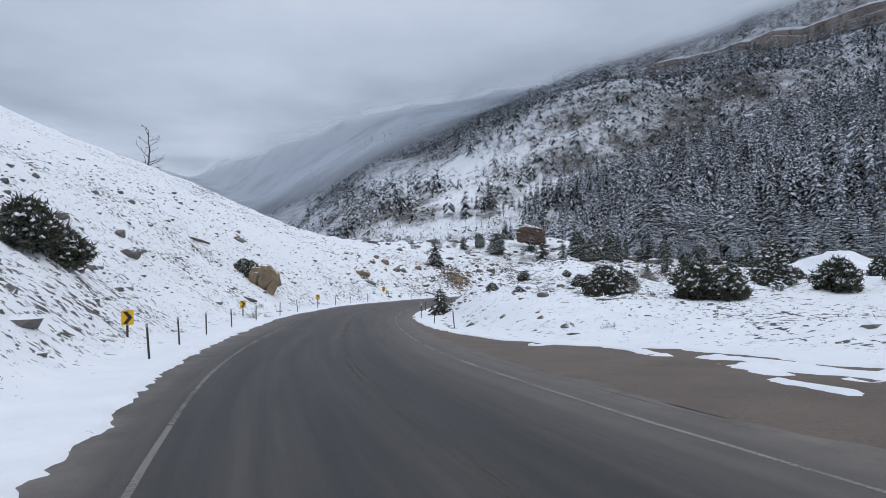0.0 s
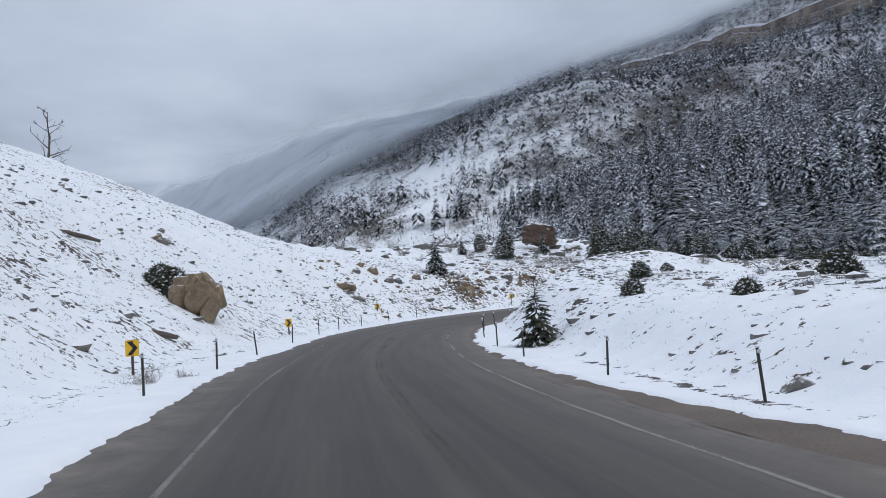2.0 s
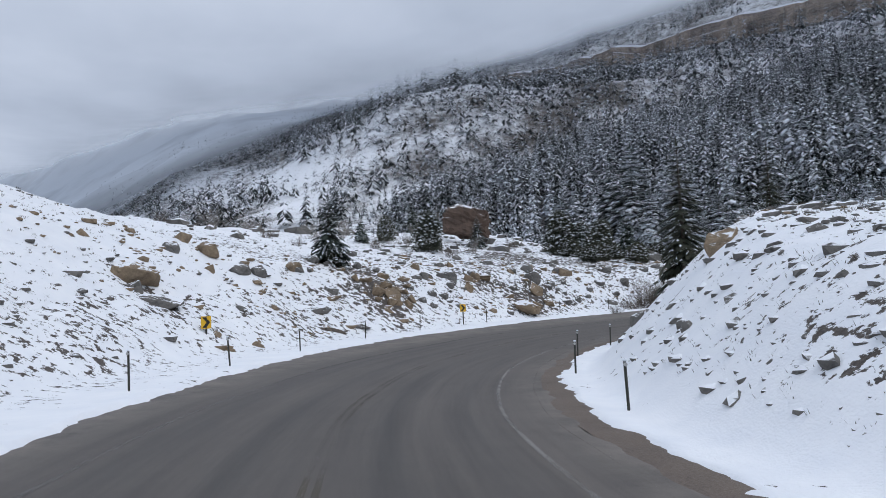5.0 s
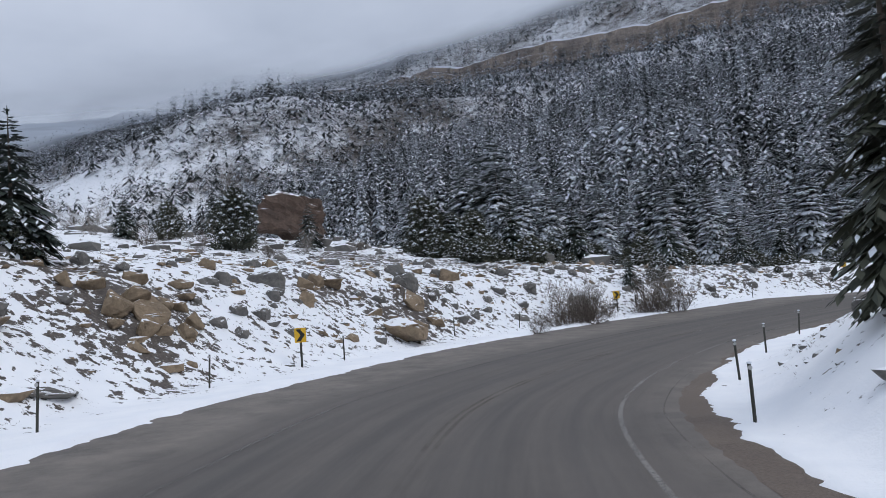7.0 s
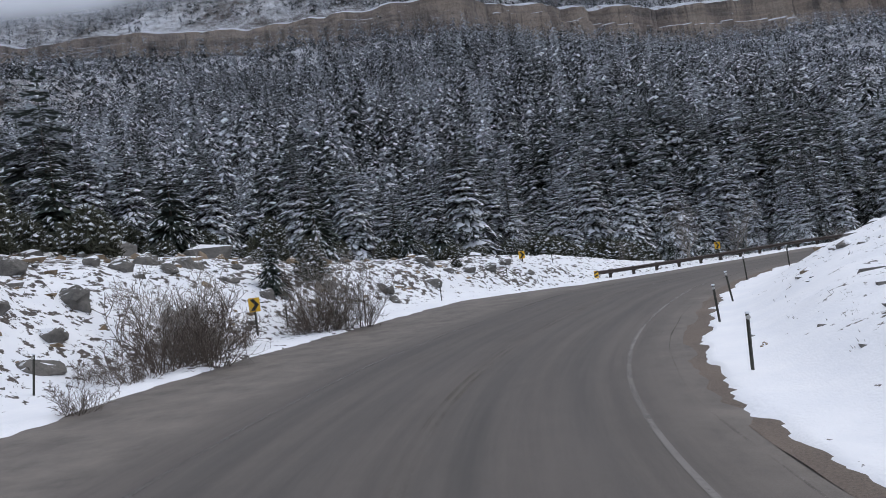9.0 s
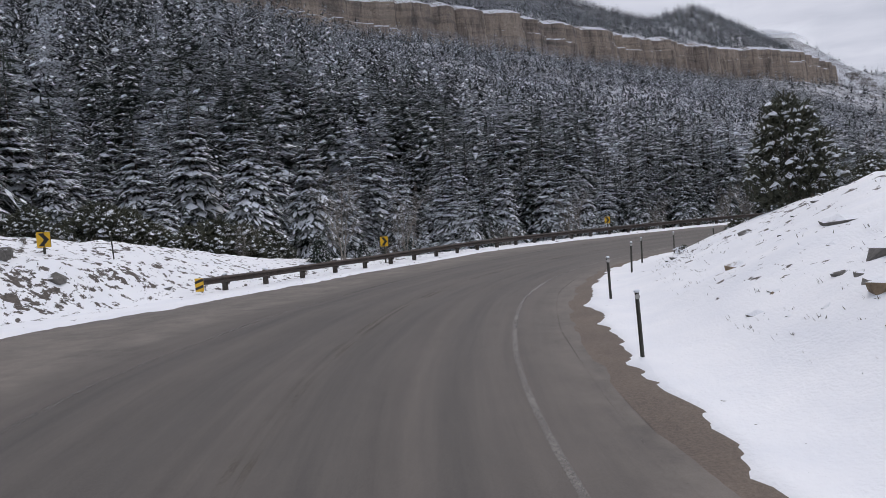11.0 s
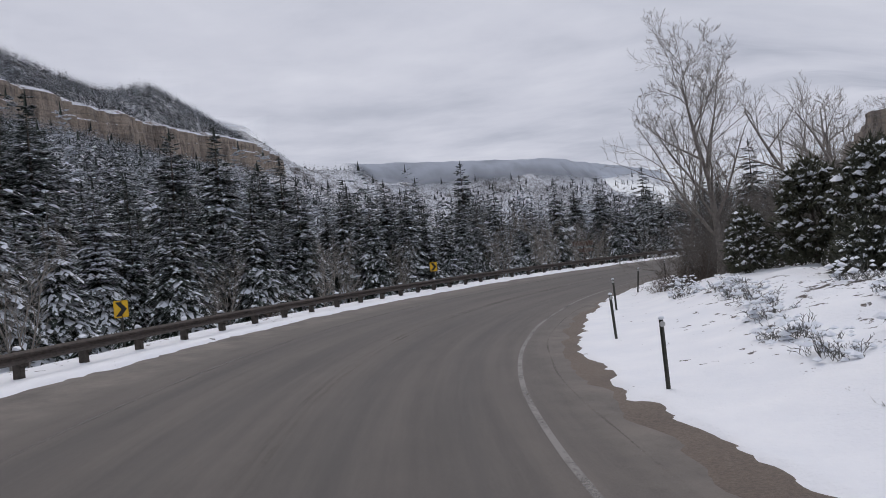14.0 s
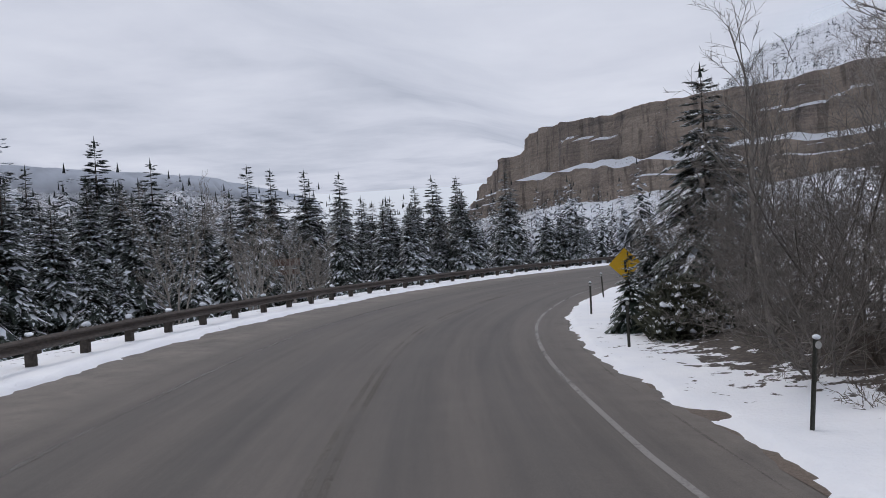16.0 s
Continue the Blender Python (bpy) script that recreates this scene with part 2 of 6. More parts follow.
def snowy_needles(name, dark, light, scale, share):
    """Needles speckled with fresh snow where they face up."""
    m, n, l, b = material(name, 0.75)
    geo = n.new("ShaderNodeNewGeometry")
    green = ramp_node(n, l, geo.outputs["Random Per Island"], [(0.1, dark), (0.9, light)])
    sep = n.new("ShaderNodeSeparateXYZ")
    l.new(geo.outputs["Normal"], sep.inputs[0])
    f = noise_node(n, l, scale, 4, 0.75, geo.outputs["Position"])
    f = math_node(n, l, "ADD", f, math_node(n, l, "MULTIPLY", math_node(n, l, "ABSOLUTE", sep.outputs["Z"]), 0.16))
    f = math_node(n, l, "ADD", f, math_node(n, l, "MULTIPLY", geo.outputs["Random Per Island"], 0.09))
    tip = n.new("ShaderNodeAttribute")
    tip.attribute_name = "tip"
    f = math_node(n, l, "ADD", f, math_node(n, l, "MULTIPLY", tip.outputs["Fac"], 0.26))
    cover = ramp_node(n, l, f, [(0.78 - share, (0, 0, 0)), (0.84 - share, (1, 1, 1))])
    l.new(mix_node(n, l, cover, green, (0.78, 0.81, 0.86)), b.inputs["Base Color"])
    return m


M_FOREST = snowy_needles("snowy_far_needles", (0.012, 0.018, 0.019), (0.036, 0.045, 0.038), 2.2, 0.085)
M_MID = snowy_needles("snowy_mid_needles", (0.022, 0.031, 0.027), (0.056, 0.072, 0.055), 2.6, 0.06)
M_NEAR = snowy_needles("snowy_near_needles", (0.025, 0.034, 0.029), (0.062, 0.078, 0.06), 5.0, 0.06)
M_JUNIPER = foliage("juniper_needles", (0.034, 0.040, 0.027), (0.085, 0.085, 0.052))
M_FIRSNOW = plain("snow_on_branches", (0.80, 0.83, 0.88), 0.7, spread=0.04)
M_BARK = plain("grey_brown_bark", (0.10, 0.08, 0.065), 0.9, spread=0.4)
M_TWIG = plain("bare_twigs", (0.29, 0.26, 0.235), 0.9, spread=0.35)
M_THICKET = plain("grey_brown_thicket_twigs", (0.20, 0.18, 0.162), 0.9, spread=0.4)
M_BRUSH = plain("dark_brush_twigs", (0.125, 0.10, 0.082), 0.9, spread=0.4)
M_SAGE = plain("grey_sage_twigs", (0.13, 0.125, 0.115), 0.9, spread=0.35)
M_PALE = plain("pale_bare_twigs", (0.27, 0.245, 0.22), 0.9, spread=0.3)


# ---------------------------------------------------------------- mesh helpers
def mesh_np(name, verts, tris, mats, index=None, smooth=False):
    """A mesh from arrays of vertices and triangles."""
    me = bpy.data.meshes.new(name)
    verts, tris = np.asarray(verts, np.float32), np.asarray(tris, np.int32)
    k = tris.shape[1]
    me.vertices.add(len(verts))
    me.vertices.foreach_set("co", verts.ravel())
    me.loops.add(tris.size)
    me.loops.foreach_set("vertex_index", tris.ravel())
    me.polygons.add(len(tris))
    me.polygons.foreach_set("loop_start", np.arange(0, tris.size, k, dtype=np.int32))
    me.polygons.foreach_set("loop_total", np.full(len(tris), k, np.int32))
    for m in mats:
        me.materials.append(m)
    if index is not None:
        me.polygons.foreach_set("material_index", np.asarray(index, np.int32))
    me.polygons.foreach_set("use_smooth", np.full(len(tris), smooth))
    me.update()
    me.validate()
    return me


def attribute(me, name, values):
    if len(values) == 3 * len(me.vertices):
        me.attributes.new(name, "FLOAT_VECTOR", "POINT").data.foreach_set("vector", np.asarray(values, np.float32))
    else:
        me.attributes.new(name, "FLOAT", "POINT").data.foreach_set("value", np.asarray(values, np.float32))


def part(name, bm, mat, parent=None, label=""):
    me = bpy.data.meshes.new(name)
    bm.to_mesh(me)
    bm.free()
    me.materials.append(mat)
    ob = new(name, me)
    ob.parent = parent
    return tagged(ob, label)


def grid_quads(rows, cols):
    i = np.arange(rows * cols).reshape(rows, cols)
    return np.stack([i[:-1, :-1], i[:-1, 1:], i[1:, 1:], i[1:, :-1]], -1).reshape(-1, 4)


# value noise on arrays, for the lie of the land
_tab = np.random.RandomState(7).rand(256, 256)


def vnoise(x, y, scale, octaves=4, gain=0.5, seed=0):
    total, amp, norm = 0.0, 1.0, 0.0
    for o in range(octaves):
        u, v = x * scale + 17.3 * (o + seed), y * scale + 9.1 * (o + 2 * seed)
        iu, iv = np.floor(u).astype(int), np.floor(v).astype(int)
        fu, fv = u - iu, v - iv
        fu, fv = fu * fu * (3 - 2 * fu), fv * fv * (3 - 2 * fv)
        a, b = _tab[iu % 256, iv % 256], _tab[(iu + 1) % 256, iv % 256]
        c, d = _tab[iu % 256, (iv + 1) % 256], _tab[(iu + 1) % 256, (iv + 1) % 256]
        total = total + amp * ((a * (1 - fu) + b * fu) * (1 - fv) + (c * (1 - fu) + d * fu) * fv - 0.5)
        norm, amp, scale = norm + amp, amp * gain, scale * 2.03
    return 2 * total / norm


# ---------------------------------------------------------------- the road's line: its right-hand edge line
EDGE = np.array([(14.6, -19), (8.1, .6), (4.8, 11.1), (1.5, 23.9), (-.8, 37.1), (-2.4, 50), (-3.6, 62), (-3.8, 72), (-3.4, 82), (-1.9, 93.5), (-.1, 100.3),
                 (3.4, 108.5), (9.7, 118), (14.6, 122.8), (23, 128.3), (31, 131.6), (40, 133.4), (50.3, 133.9), (59.3, 132.8), (65.7, 131.1), (72.4, 128.4),
                 (79.5, 124), (86.4, 118.1), (92, 111.5), (96.5, 103.5), (99.5, 95.5), (101.7, 88), (103, 80), (103, 68), (100.5, 55), (95, 42), (87, 30), (81.5, 15), (79.5, -2), (80.5, -22), (84, -45), (90, -70)], float)


def spline(c, n=24):
    q = np.vstack([2 * c[0] - c[1], c, 2 * c[-1] - c[-2]])
    u = (np.arange(n) / n)[:, None]
    out = [0.5 * (2 * q[i] + (q[i + 1] - q[i - 1]) * u + (2 * q[i - 1] - 5 * q[i] + 4 * q[i + 1] - q[i + 2]) * u ** 2
                  + (3 * q[i] - q[i - 1] - 3 * q[i + 1] + q[i + 2]) * u ** 3) for i in range(1, len(q) - 2)]
    return np.vstack(out + [c[-1:]])


_line = spline(EDGE)
_run = np.r_[0, np.cumsum(np.hypot(*np.diff(_line, axis=0).T))]
LENGTH = _run[-1]
_sta = np.arange(0, LENGTH, 0.5)
_k = np.ones(13) / 13
_lx, _ly = np.interp(_sta, _run, _line[:, 0]), np.interp(_sta, _run, _line[:, 1])
_lx[6:-6], _ly[6:-6] = np.convolve(_lx, _k, "valid"), np.convolve(_ly, _k, "valid")
_tx, _ty = np.gradient(_lx), np.gradient(_ly)
_n = np.hypot(_tx, _ty)
_tx, _ty = _tx / _n, _ty / _n


def along(s, d):
    """The place at station s, d metres to the right of the edge line."""
    x, y, tx, ty = (np.interp(s, _sta, a) for a in (_lx, _ly, _tx, _ty))
    return x + d * ty, y - d * tx


def heading(s):
    return math.atan2(np.interp(s, _sta, _ty), np.interp(s, _sta, _tx))


def station(x, y):
    """Station and offset of places."""
    x, y = np.asarray(x, float), np.asarray(y, float)
    s, d = np.empty(x.size), np.empty(x.size)
    fx, fy = x.ravel(), y.ravel()
    for i in range(0, fx.size, 20000):
        a, b = fx[i:i + 20000, None], fy[i:i + 20000, None]
        k = np.argmin((a - _lx[::2]) ** 2 + (b - _ly[::2]) ** 2, 1) * 2
        vx, vy = a[:, 0] - _lx[k], b[:, 0] - _ly[k]
        s[i:i + 20000] = _sta[k] + vx * _tx[k] + vy * _ty[k]
        d[i:i + 20000] = vx * _ty[k] - vy * _tx[k]
    return s.reshape(x.shape), d.reshape(x.shape)


def profile(s, *pairs):
    return np.interp(s, pairs[0::2], pairs[1::2])


def edge_z(s):
    return profile(s, 0, 1.5, 26, 1.12, 42, .72, 57, .27, 72, -.12, 106, -.32, 122, -.64, 141, -.85, 150, -.88, 159, -.9, 166, -.78, 173, -.6, 181, -.36, 189, -.05, 198, .1, 216, .02, 243, .03, 324, .0)


def bank(s):
    return profile(s, 20, .0, 50, .03, 75, .048, 110, .048, 135, .048, 150, .053, 159, .060, 166, .054, 173, .052, 181, .047, 189, .046, 200, .014, 206, .017, 212, .025, 222, .045, 240, .052, 324, .055)


def road_z(s, d):
    return edge_z(s) - bank(s) * np.clip(d, -left_width(s) - 0.5, 3)


def left_width(s):
    return profile(s, 0, 8.4, 40, 8.5, 52, 8.9, 70, 9.2, 84, 9.1, 98, 8.4, 112, 8.7, 126, 9.5, 138, 10.7, 150, 11.2, 160, 12.1, 172, 12.8, 184, 13.2, 192, 13.3, 197, 13.0, 202, 12.4, 208, 11.6, 214, 11.1, 222, 10.7, 236, 9.9, 250, 9.9, 262, 10.1, 290, 10.0)


def right_width(s):
    """To where the snow begins."""
    return profile(s, 0, 12, 46, 9.5, 52, 5.6, 58, 3.7, 65, 2.8, 72, 2.1, 83, 1.5, 95, 1.5, 108, 1.9, 130, 2.0, 148, 1.9, 156, 1.7, 162, 1.55, 168, 1.7, 176, 1.9, 240, 1.8, 250, 1.5, 258, 1.2, 270, 1.0, 324, 1.0)


# the rim of the cliffs, from far behind the curve round to the south-east
RIM = np.array([(-900, 1500), (112, 880), (254, 742), (345, 655), (445, 505), (495, 411), (713, 233), (806, 104), (959, -106), (1125, -335), (1217, -544), (1560, -800), (1560, -1150), (1380, -1700), (1500, -2600)], float)


def line_distance(line, x, y):
    """How far a place lies on the right-hand side of a line, minus on its left."""
    best = np.full(x.shape, 1e9)
    for a, b in zip(line[:-1], line[1:]):
        v = b - a
        t = np.clip(((x - a[0]) * v[0] + (y - a[1]) * v[1]) / (v @ v), 0, 1)
        ex, ey = x - a[0] - t * v[0], y - a[1] - t * v[1]
        side = -(v[0] * ey - v[1] * ex) / np.hypot(*v)
        dist = np.hypot(ex, ey) * np.where(side >= 0, 1, -1)
        best = np.where(np.abs(dist) < np.abs(best), dist, best)
    return best


def smooth_max(a, b, k):
    h = np.clip(0.5 + 0.5 * (a - b) / k, 0, 1)
    return b * (1 - h) + a * h + k * h * (1 - h)


def smooth_min(a, b, k):
    return -smooth_max(-a, -b, k)


def rim_shifted(x, y):
    return line_distance(RIM, x, y) + 26 * vnoise(x, y, 0.006, 4, seed=3) + 10 * vnoise(x, y, 0.03, 3, seed=5)


def cliff_height(x, y):
    return np.interp(x, (112, 254, 345, 445, 495, 700, 800, 950), (7, 9, 11, 19, 27, 37, 43, 46))


def cliff_foot(x, y):
    return np.interp(y, (300, 411, 505, 655, 880), (196, 200, 207, 216, 220))


# the southern cliff, from its far end round to the west
MESA = np.array([(390, -1250), (345, -760), (300, -690), (205, -530), (100, -450), (-80, -390), (-300, -330), (-700, -300)], float)


def mesa_out(x, y):
    """How far a place lies outside the southern cliff."""
    return line_distance(MESA, x, y) + 16 * vnoise(x, y, 0.008, 3, seed=8) + 5 * vnoise(x, y, 0.03, 3, seed=18)


def mountain(x, y):
    D = rim_shifted(x, y)
    foot = cliff_foot(x, y)
    slope = foot - 0.43 * D + 8 * vnoise(x, y, 0.012, 4, seed=4)
    cliff = (cliff_height(x, y) - 3) * np.clip((-12 - D) / 26, 0, 1)
    bearing = np.degrees(np.arctan2(x - 60, y - 135))
    top = np.minimum(0.7 * np.clip(-D - 20, 0, 400), np.interp(bearing, (80, 90, 96, 105, 109.5, 112.4, 117.3, 119.4, 121, 123), (182, 205, 205, 92, 84, 138, 190, 160, 105, 40)))
    z = slope * (D > 0) + (D <= 0) * foot + cliff + top
    z = z + 34 * np.exp(-(((x - 103) / 95) ** 2 + ((y - 590) / 85) ** 2)) + 10 * np.exp(-(((x + 20) / 110) ** 2 + ((y - 470) / 90) ** 2))
    z = z - 0.45 * np.clip(-(x + 0.10 * y), 0, 420)
    m = mesa_out(x, y)
    south = 104 - 38 * np.clip((m + 34) / 22, 0, 1) - 26 * np.clip((m - 8) / 18, 0, 1) - 0.42 * np.clip(m - 30, 0, None)
    south = south + 0.4 * np.clip(-m - 40, 0, 400) * np.clip((150 - x) / 150, 0, 1) + 5 * vnoise(x, y, 0.02, 3, seed=19) * (m > 40)
    z = smooth_max(z, south, 8)
    west = 0.34 * (-(x + 60) - 60 + 0.12 * y) + 10 * vnoise(x, y, 0.01, 4, seed=9)
    return smooth_max(z, west, 25)


def ground_z(x, y):
    s, d = station(x, y)
    road = road_z(s, d)
    rough = vnoise(x, y, 0.35, 4, 0.55, seed=1)
    # outer bank
    e = -d - left_width(s)
    e0 = profile(s, 40, 2.4, 60, 2.8, 74, 4.4, 92, 4.6, 108, 4.2, 132, 3.8, 150, 3.0, 178, 2.8, 200, 3.0)
    steep = profile(s, 105, .74, 130, .70, 150, .8, 190, .8) * (e - e0) + 0.7 * rough * np.clip((e - e0) / 4, 0, 1)
    cap = profile(s, 60, 23.0, 100, 20.5, 118, 15.6, 134, 8.2, 142, 6.4, 150, 5.6, 168, 5.2, 178, 4.6, 192, 2.6, 203, .7, 212, -.4, 240, -1.2)
    k = profile(s, 100, .52, 118, .48, 134, .41, 144, .26, 152, .22, 175, .19, 192, .08, 205, .0, 230, -.02)
    reach = cap / 0.65 + e0
    q = e - reach
    brow = profile(s, 100, 70, 118, 52, 134, 34, 148, 24, 165, 34, 185, 50)
    left = smooth_min(steep, cap + k * (np.minimum(q, brow) - 0.6 * np.clip(q - brow, 0, 60)) + 0.5 * rough, 1.5)
    left = np.where(cap > 0.5, smooth_max(left, 0 * left, 0.4), np.clip(e - 3, 0, 5) / 5 * cap - 0.04 * np.clip(e - 8, 0, 40))
    left = left + profile(s, 186, 0, 196, 1.0, 204, 2.4, 208, 2.0, 213, 1.4, 220, .6, 228, 0) * np.clip((e - 2.6) / 6, 0, 1)
    # inner bank
    f = d - profile(s, 0, 14, 46, 13, 56, 7, 66, 4.6, 74, 4.5, 100, 4.2, 115, 3.2)
    capr = profile(s, 40, .4, 58, .6, 68, 1.5, 80, 1.8, 100, 2.4, 120, 3.7, 134, 5.8, 146, 3.6, 160, 1.9, 172, 1.5, 186, 1.4, 196, 3.2, 203, 5.0, 206, 5.0, 217, 2.6, 226, 1.2, 245, .7, 324, .7)
    sl = profile(s, 60, .4, 72, .62, 100, .75, 122, .85, 134, 1.0, 146, .65, 160, .45, 180, .5, 205, .38, 225, .28, 260, .3)
    right = smooth_max(smooth_min(sl * f + 0.4 * rough * np.clip(f / 3, 0, 1), capr + 0.04 * np.clip(f, 0, 40) + 0.5 * rough, 1.2), 0 * f, 0.4)
    back = profile(s, 40, 60, 70, 26, 95, 13, 134, 12, 160, 13, 190, 15, 215, 20)
    right = smooth_max(right - 0.33 * np.clip(f - back, 0, 40), 0 * f + profile(s, 60, .6, 100, 1.0, 200, 1.5), 1.0) * (f > back) + right * (f <= back)
    h = np.where(d < 0, left, right)
    local = road + np.where((e > 0) | (d > 0), h, 0)
    far = np.clip((np.maximum(e, d) - 25) / 60, 0, 1)
    base = local + 1.5 * vnoise(x, y, 0.05, 4, seed=2) * far
    return smooth_max(base, mountain(x, y), 6.0)


def soil(x, y):
    """Patches where the snow has slid off or melted: outcrops, under the brush, beside the great boulder."""
    spots = ((2.4, 136.5, 2.6), (31.6, 145.8, 2.0), (33.6, 146.8, 1.6), (41.4, 146.9, 2.2), (-20.9, 82.0, 1.8), (17.2, 143.6, 1.8), (13.0, 145.2, 1.8), (19.8, 146.4, 1.6), (-12.6, 119.4, 2.0), (-1.2, 138.4, 1.6), (95.6, 90.6, 2.6), (94.0, 94.0, 2.4), (96.6, 86.0, 2.4), (92.0, 98.0, 1.6))
    return sum(np.exp(-((x - a) ** 2 + (y - b) ** 2) / r ** 2) for a, b, r in spots)


def dense_here(x, y):
    """How thick the forest stands, 0 to 1."""
    s, d = station(x, y)
    e = -d - left_width(s)
    side = np.clip((x - 0.26 * y + 12) / 25, 0, 1)
    edge = np.where(s > 200, np.clip((e - profile(s, 200, 16, 214, 12, 224, 6)) / 6, 0, 1), np.clip((e - 22) / 10, 0, 1))
    clear = np.clip((vnoise(x, y, 0.012, 3, seed=31) + 0.85) * 5, 0, 1)
    brow = np.interp(x, (-200, -90, -20, 30, 100, 130), (880, 740, 655, 520, 480, 425)) + 40 * vnoise(x, y, 0.02, 3, seed=33)
    upper = 0.95 * np.clip((y - brow) / 30, 0, 1)
    patch = np.clip(0.9 + 2.6 * vnoise(x, y, 0.016, 3, 0.6, seed=32), 0.05, 2.4)
    sparse = 0.95 * np.clip((y - 215) / 60, 0, 1) * np.clip((e - 40) / 60, 0, 1) * np.clip((x + 0.22 * y + 30) / 40, 0, 1) * patch
    return np.where(d < 0, np.maximum(np.maximum(side * edge * clear * (1 - (1 - upper) * np.clip((y - 350) / 120, 0, 1) * np.clip((185 - x + 30 * vnoise(x, y, 0.02, 3, seed=34)) / 60, 0, 1)), sparse), upper), 0) * np.where(e < 8, 0, 1)


# ---------------------------------------------------------------- ground, in one sheet that reaches the horizon
def spaced(lo, hi, step, far_lo, far_hi, grow=1.06):
    mid = list(np.arange(lo, hi + step / 2, step))
    for sign, end, lst in ((-1, far_lo, mid), (1, far_hi, mid)):
        st, v = step, lst[0] if sign < 0 else lst[-1]
        while (v > end) if sign < 0 else (v < end):
            st *= grow
            v += sign * min(st, 22 if abs(v) < 1300 else 70)
            mid.insert(0, v) if sign < 0 else mid.append(v)
    return np.array(mid)


def build_ground():
    gx = spaced(-45, 135, 1.0, -1600, 2200)
    gy = spaced(-5, 200, 1.0, -1900, 2100)
    X, Y = np.meshgrid(gx, gy)
    Z = ground_z(X, Y)
    s, d = station(X, Y)
    e = np.maximum(-d - left_width(s), d - right_width(s))
    Z = Z - 0.7 * np.clip((8.0 - e) / 1.5, 0, 1) * (s > -5) * (s < LENGTH + 5)
    me = mesh_np("ground", np.stack([X.ravel(), Y.ravel(), Z.ravel()], 1), grid_quads(*X.shape), [M_SNOWG], smooth=True)
    bare = 0.10 + np.clip(vnoise(X, Y, 0.03, 3, seed=11), -0.2, 1) * 0.5 + 0.25 * np.clip(vnoise(X, Y, 0.05, 4, 0.65, seed=35), 0, 1) * (Y > 200) * (X < 190) + 0.05 * (e > 30) - 0.06 * (Y > 230) + 0.34 * dense_here(X, Y) + 0.06 * (d < 0) * profile(s, 125, 0, 145, 1, 195, 1) * (e < 60)
    bare = bare + 0.42 * soil(X, Y)
    attribute(me, "bare", bare.ravel())
    tagged(new("ground", me), "snow covered mountain valley ground with dead grass showing through", "ground", kind="structure")


def strip(name, s0, s1, ds, offsets, height, mat, label, extra=None, kind="structure"):
    """A band along the road: offsets(s) gives the row of offsets at each station."""
    ss = np.arange(s0, s1, ds)
    dd = np.array([offsets(s) for s in ss])
    S = np.repeat(ss[:, None], dd.shape[1], 1)
    X, Y = along(S, dd)
    Z = height(S, dd, X, Y)
    me = mesh_np(name, np.stack([X.ravel(), Y.ravel(), Z.ravel()], 1), grid_quads(*X.shape)[:, ::-1], [mat], smooth=True)
    for key, fn in (extra or {}).items():
        attribute(me, key, fn(S, dd, X, Y).ravel())
    return tagged(new(name, me), label, name.replace("_", " "), kind=kind)


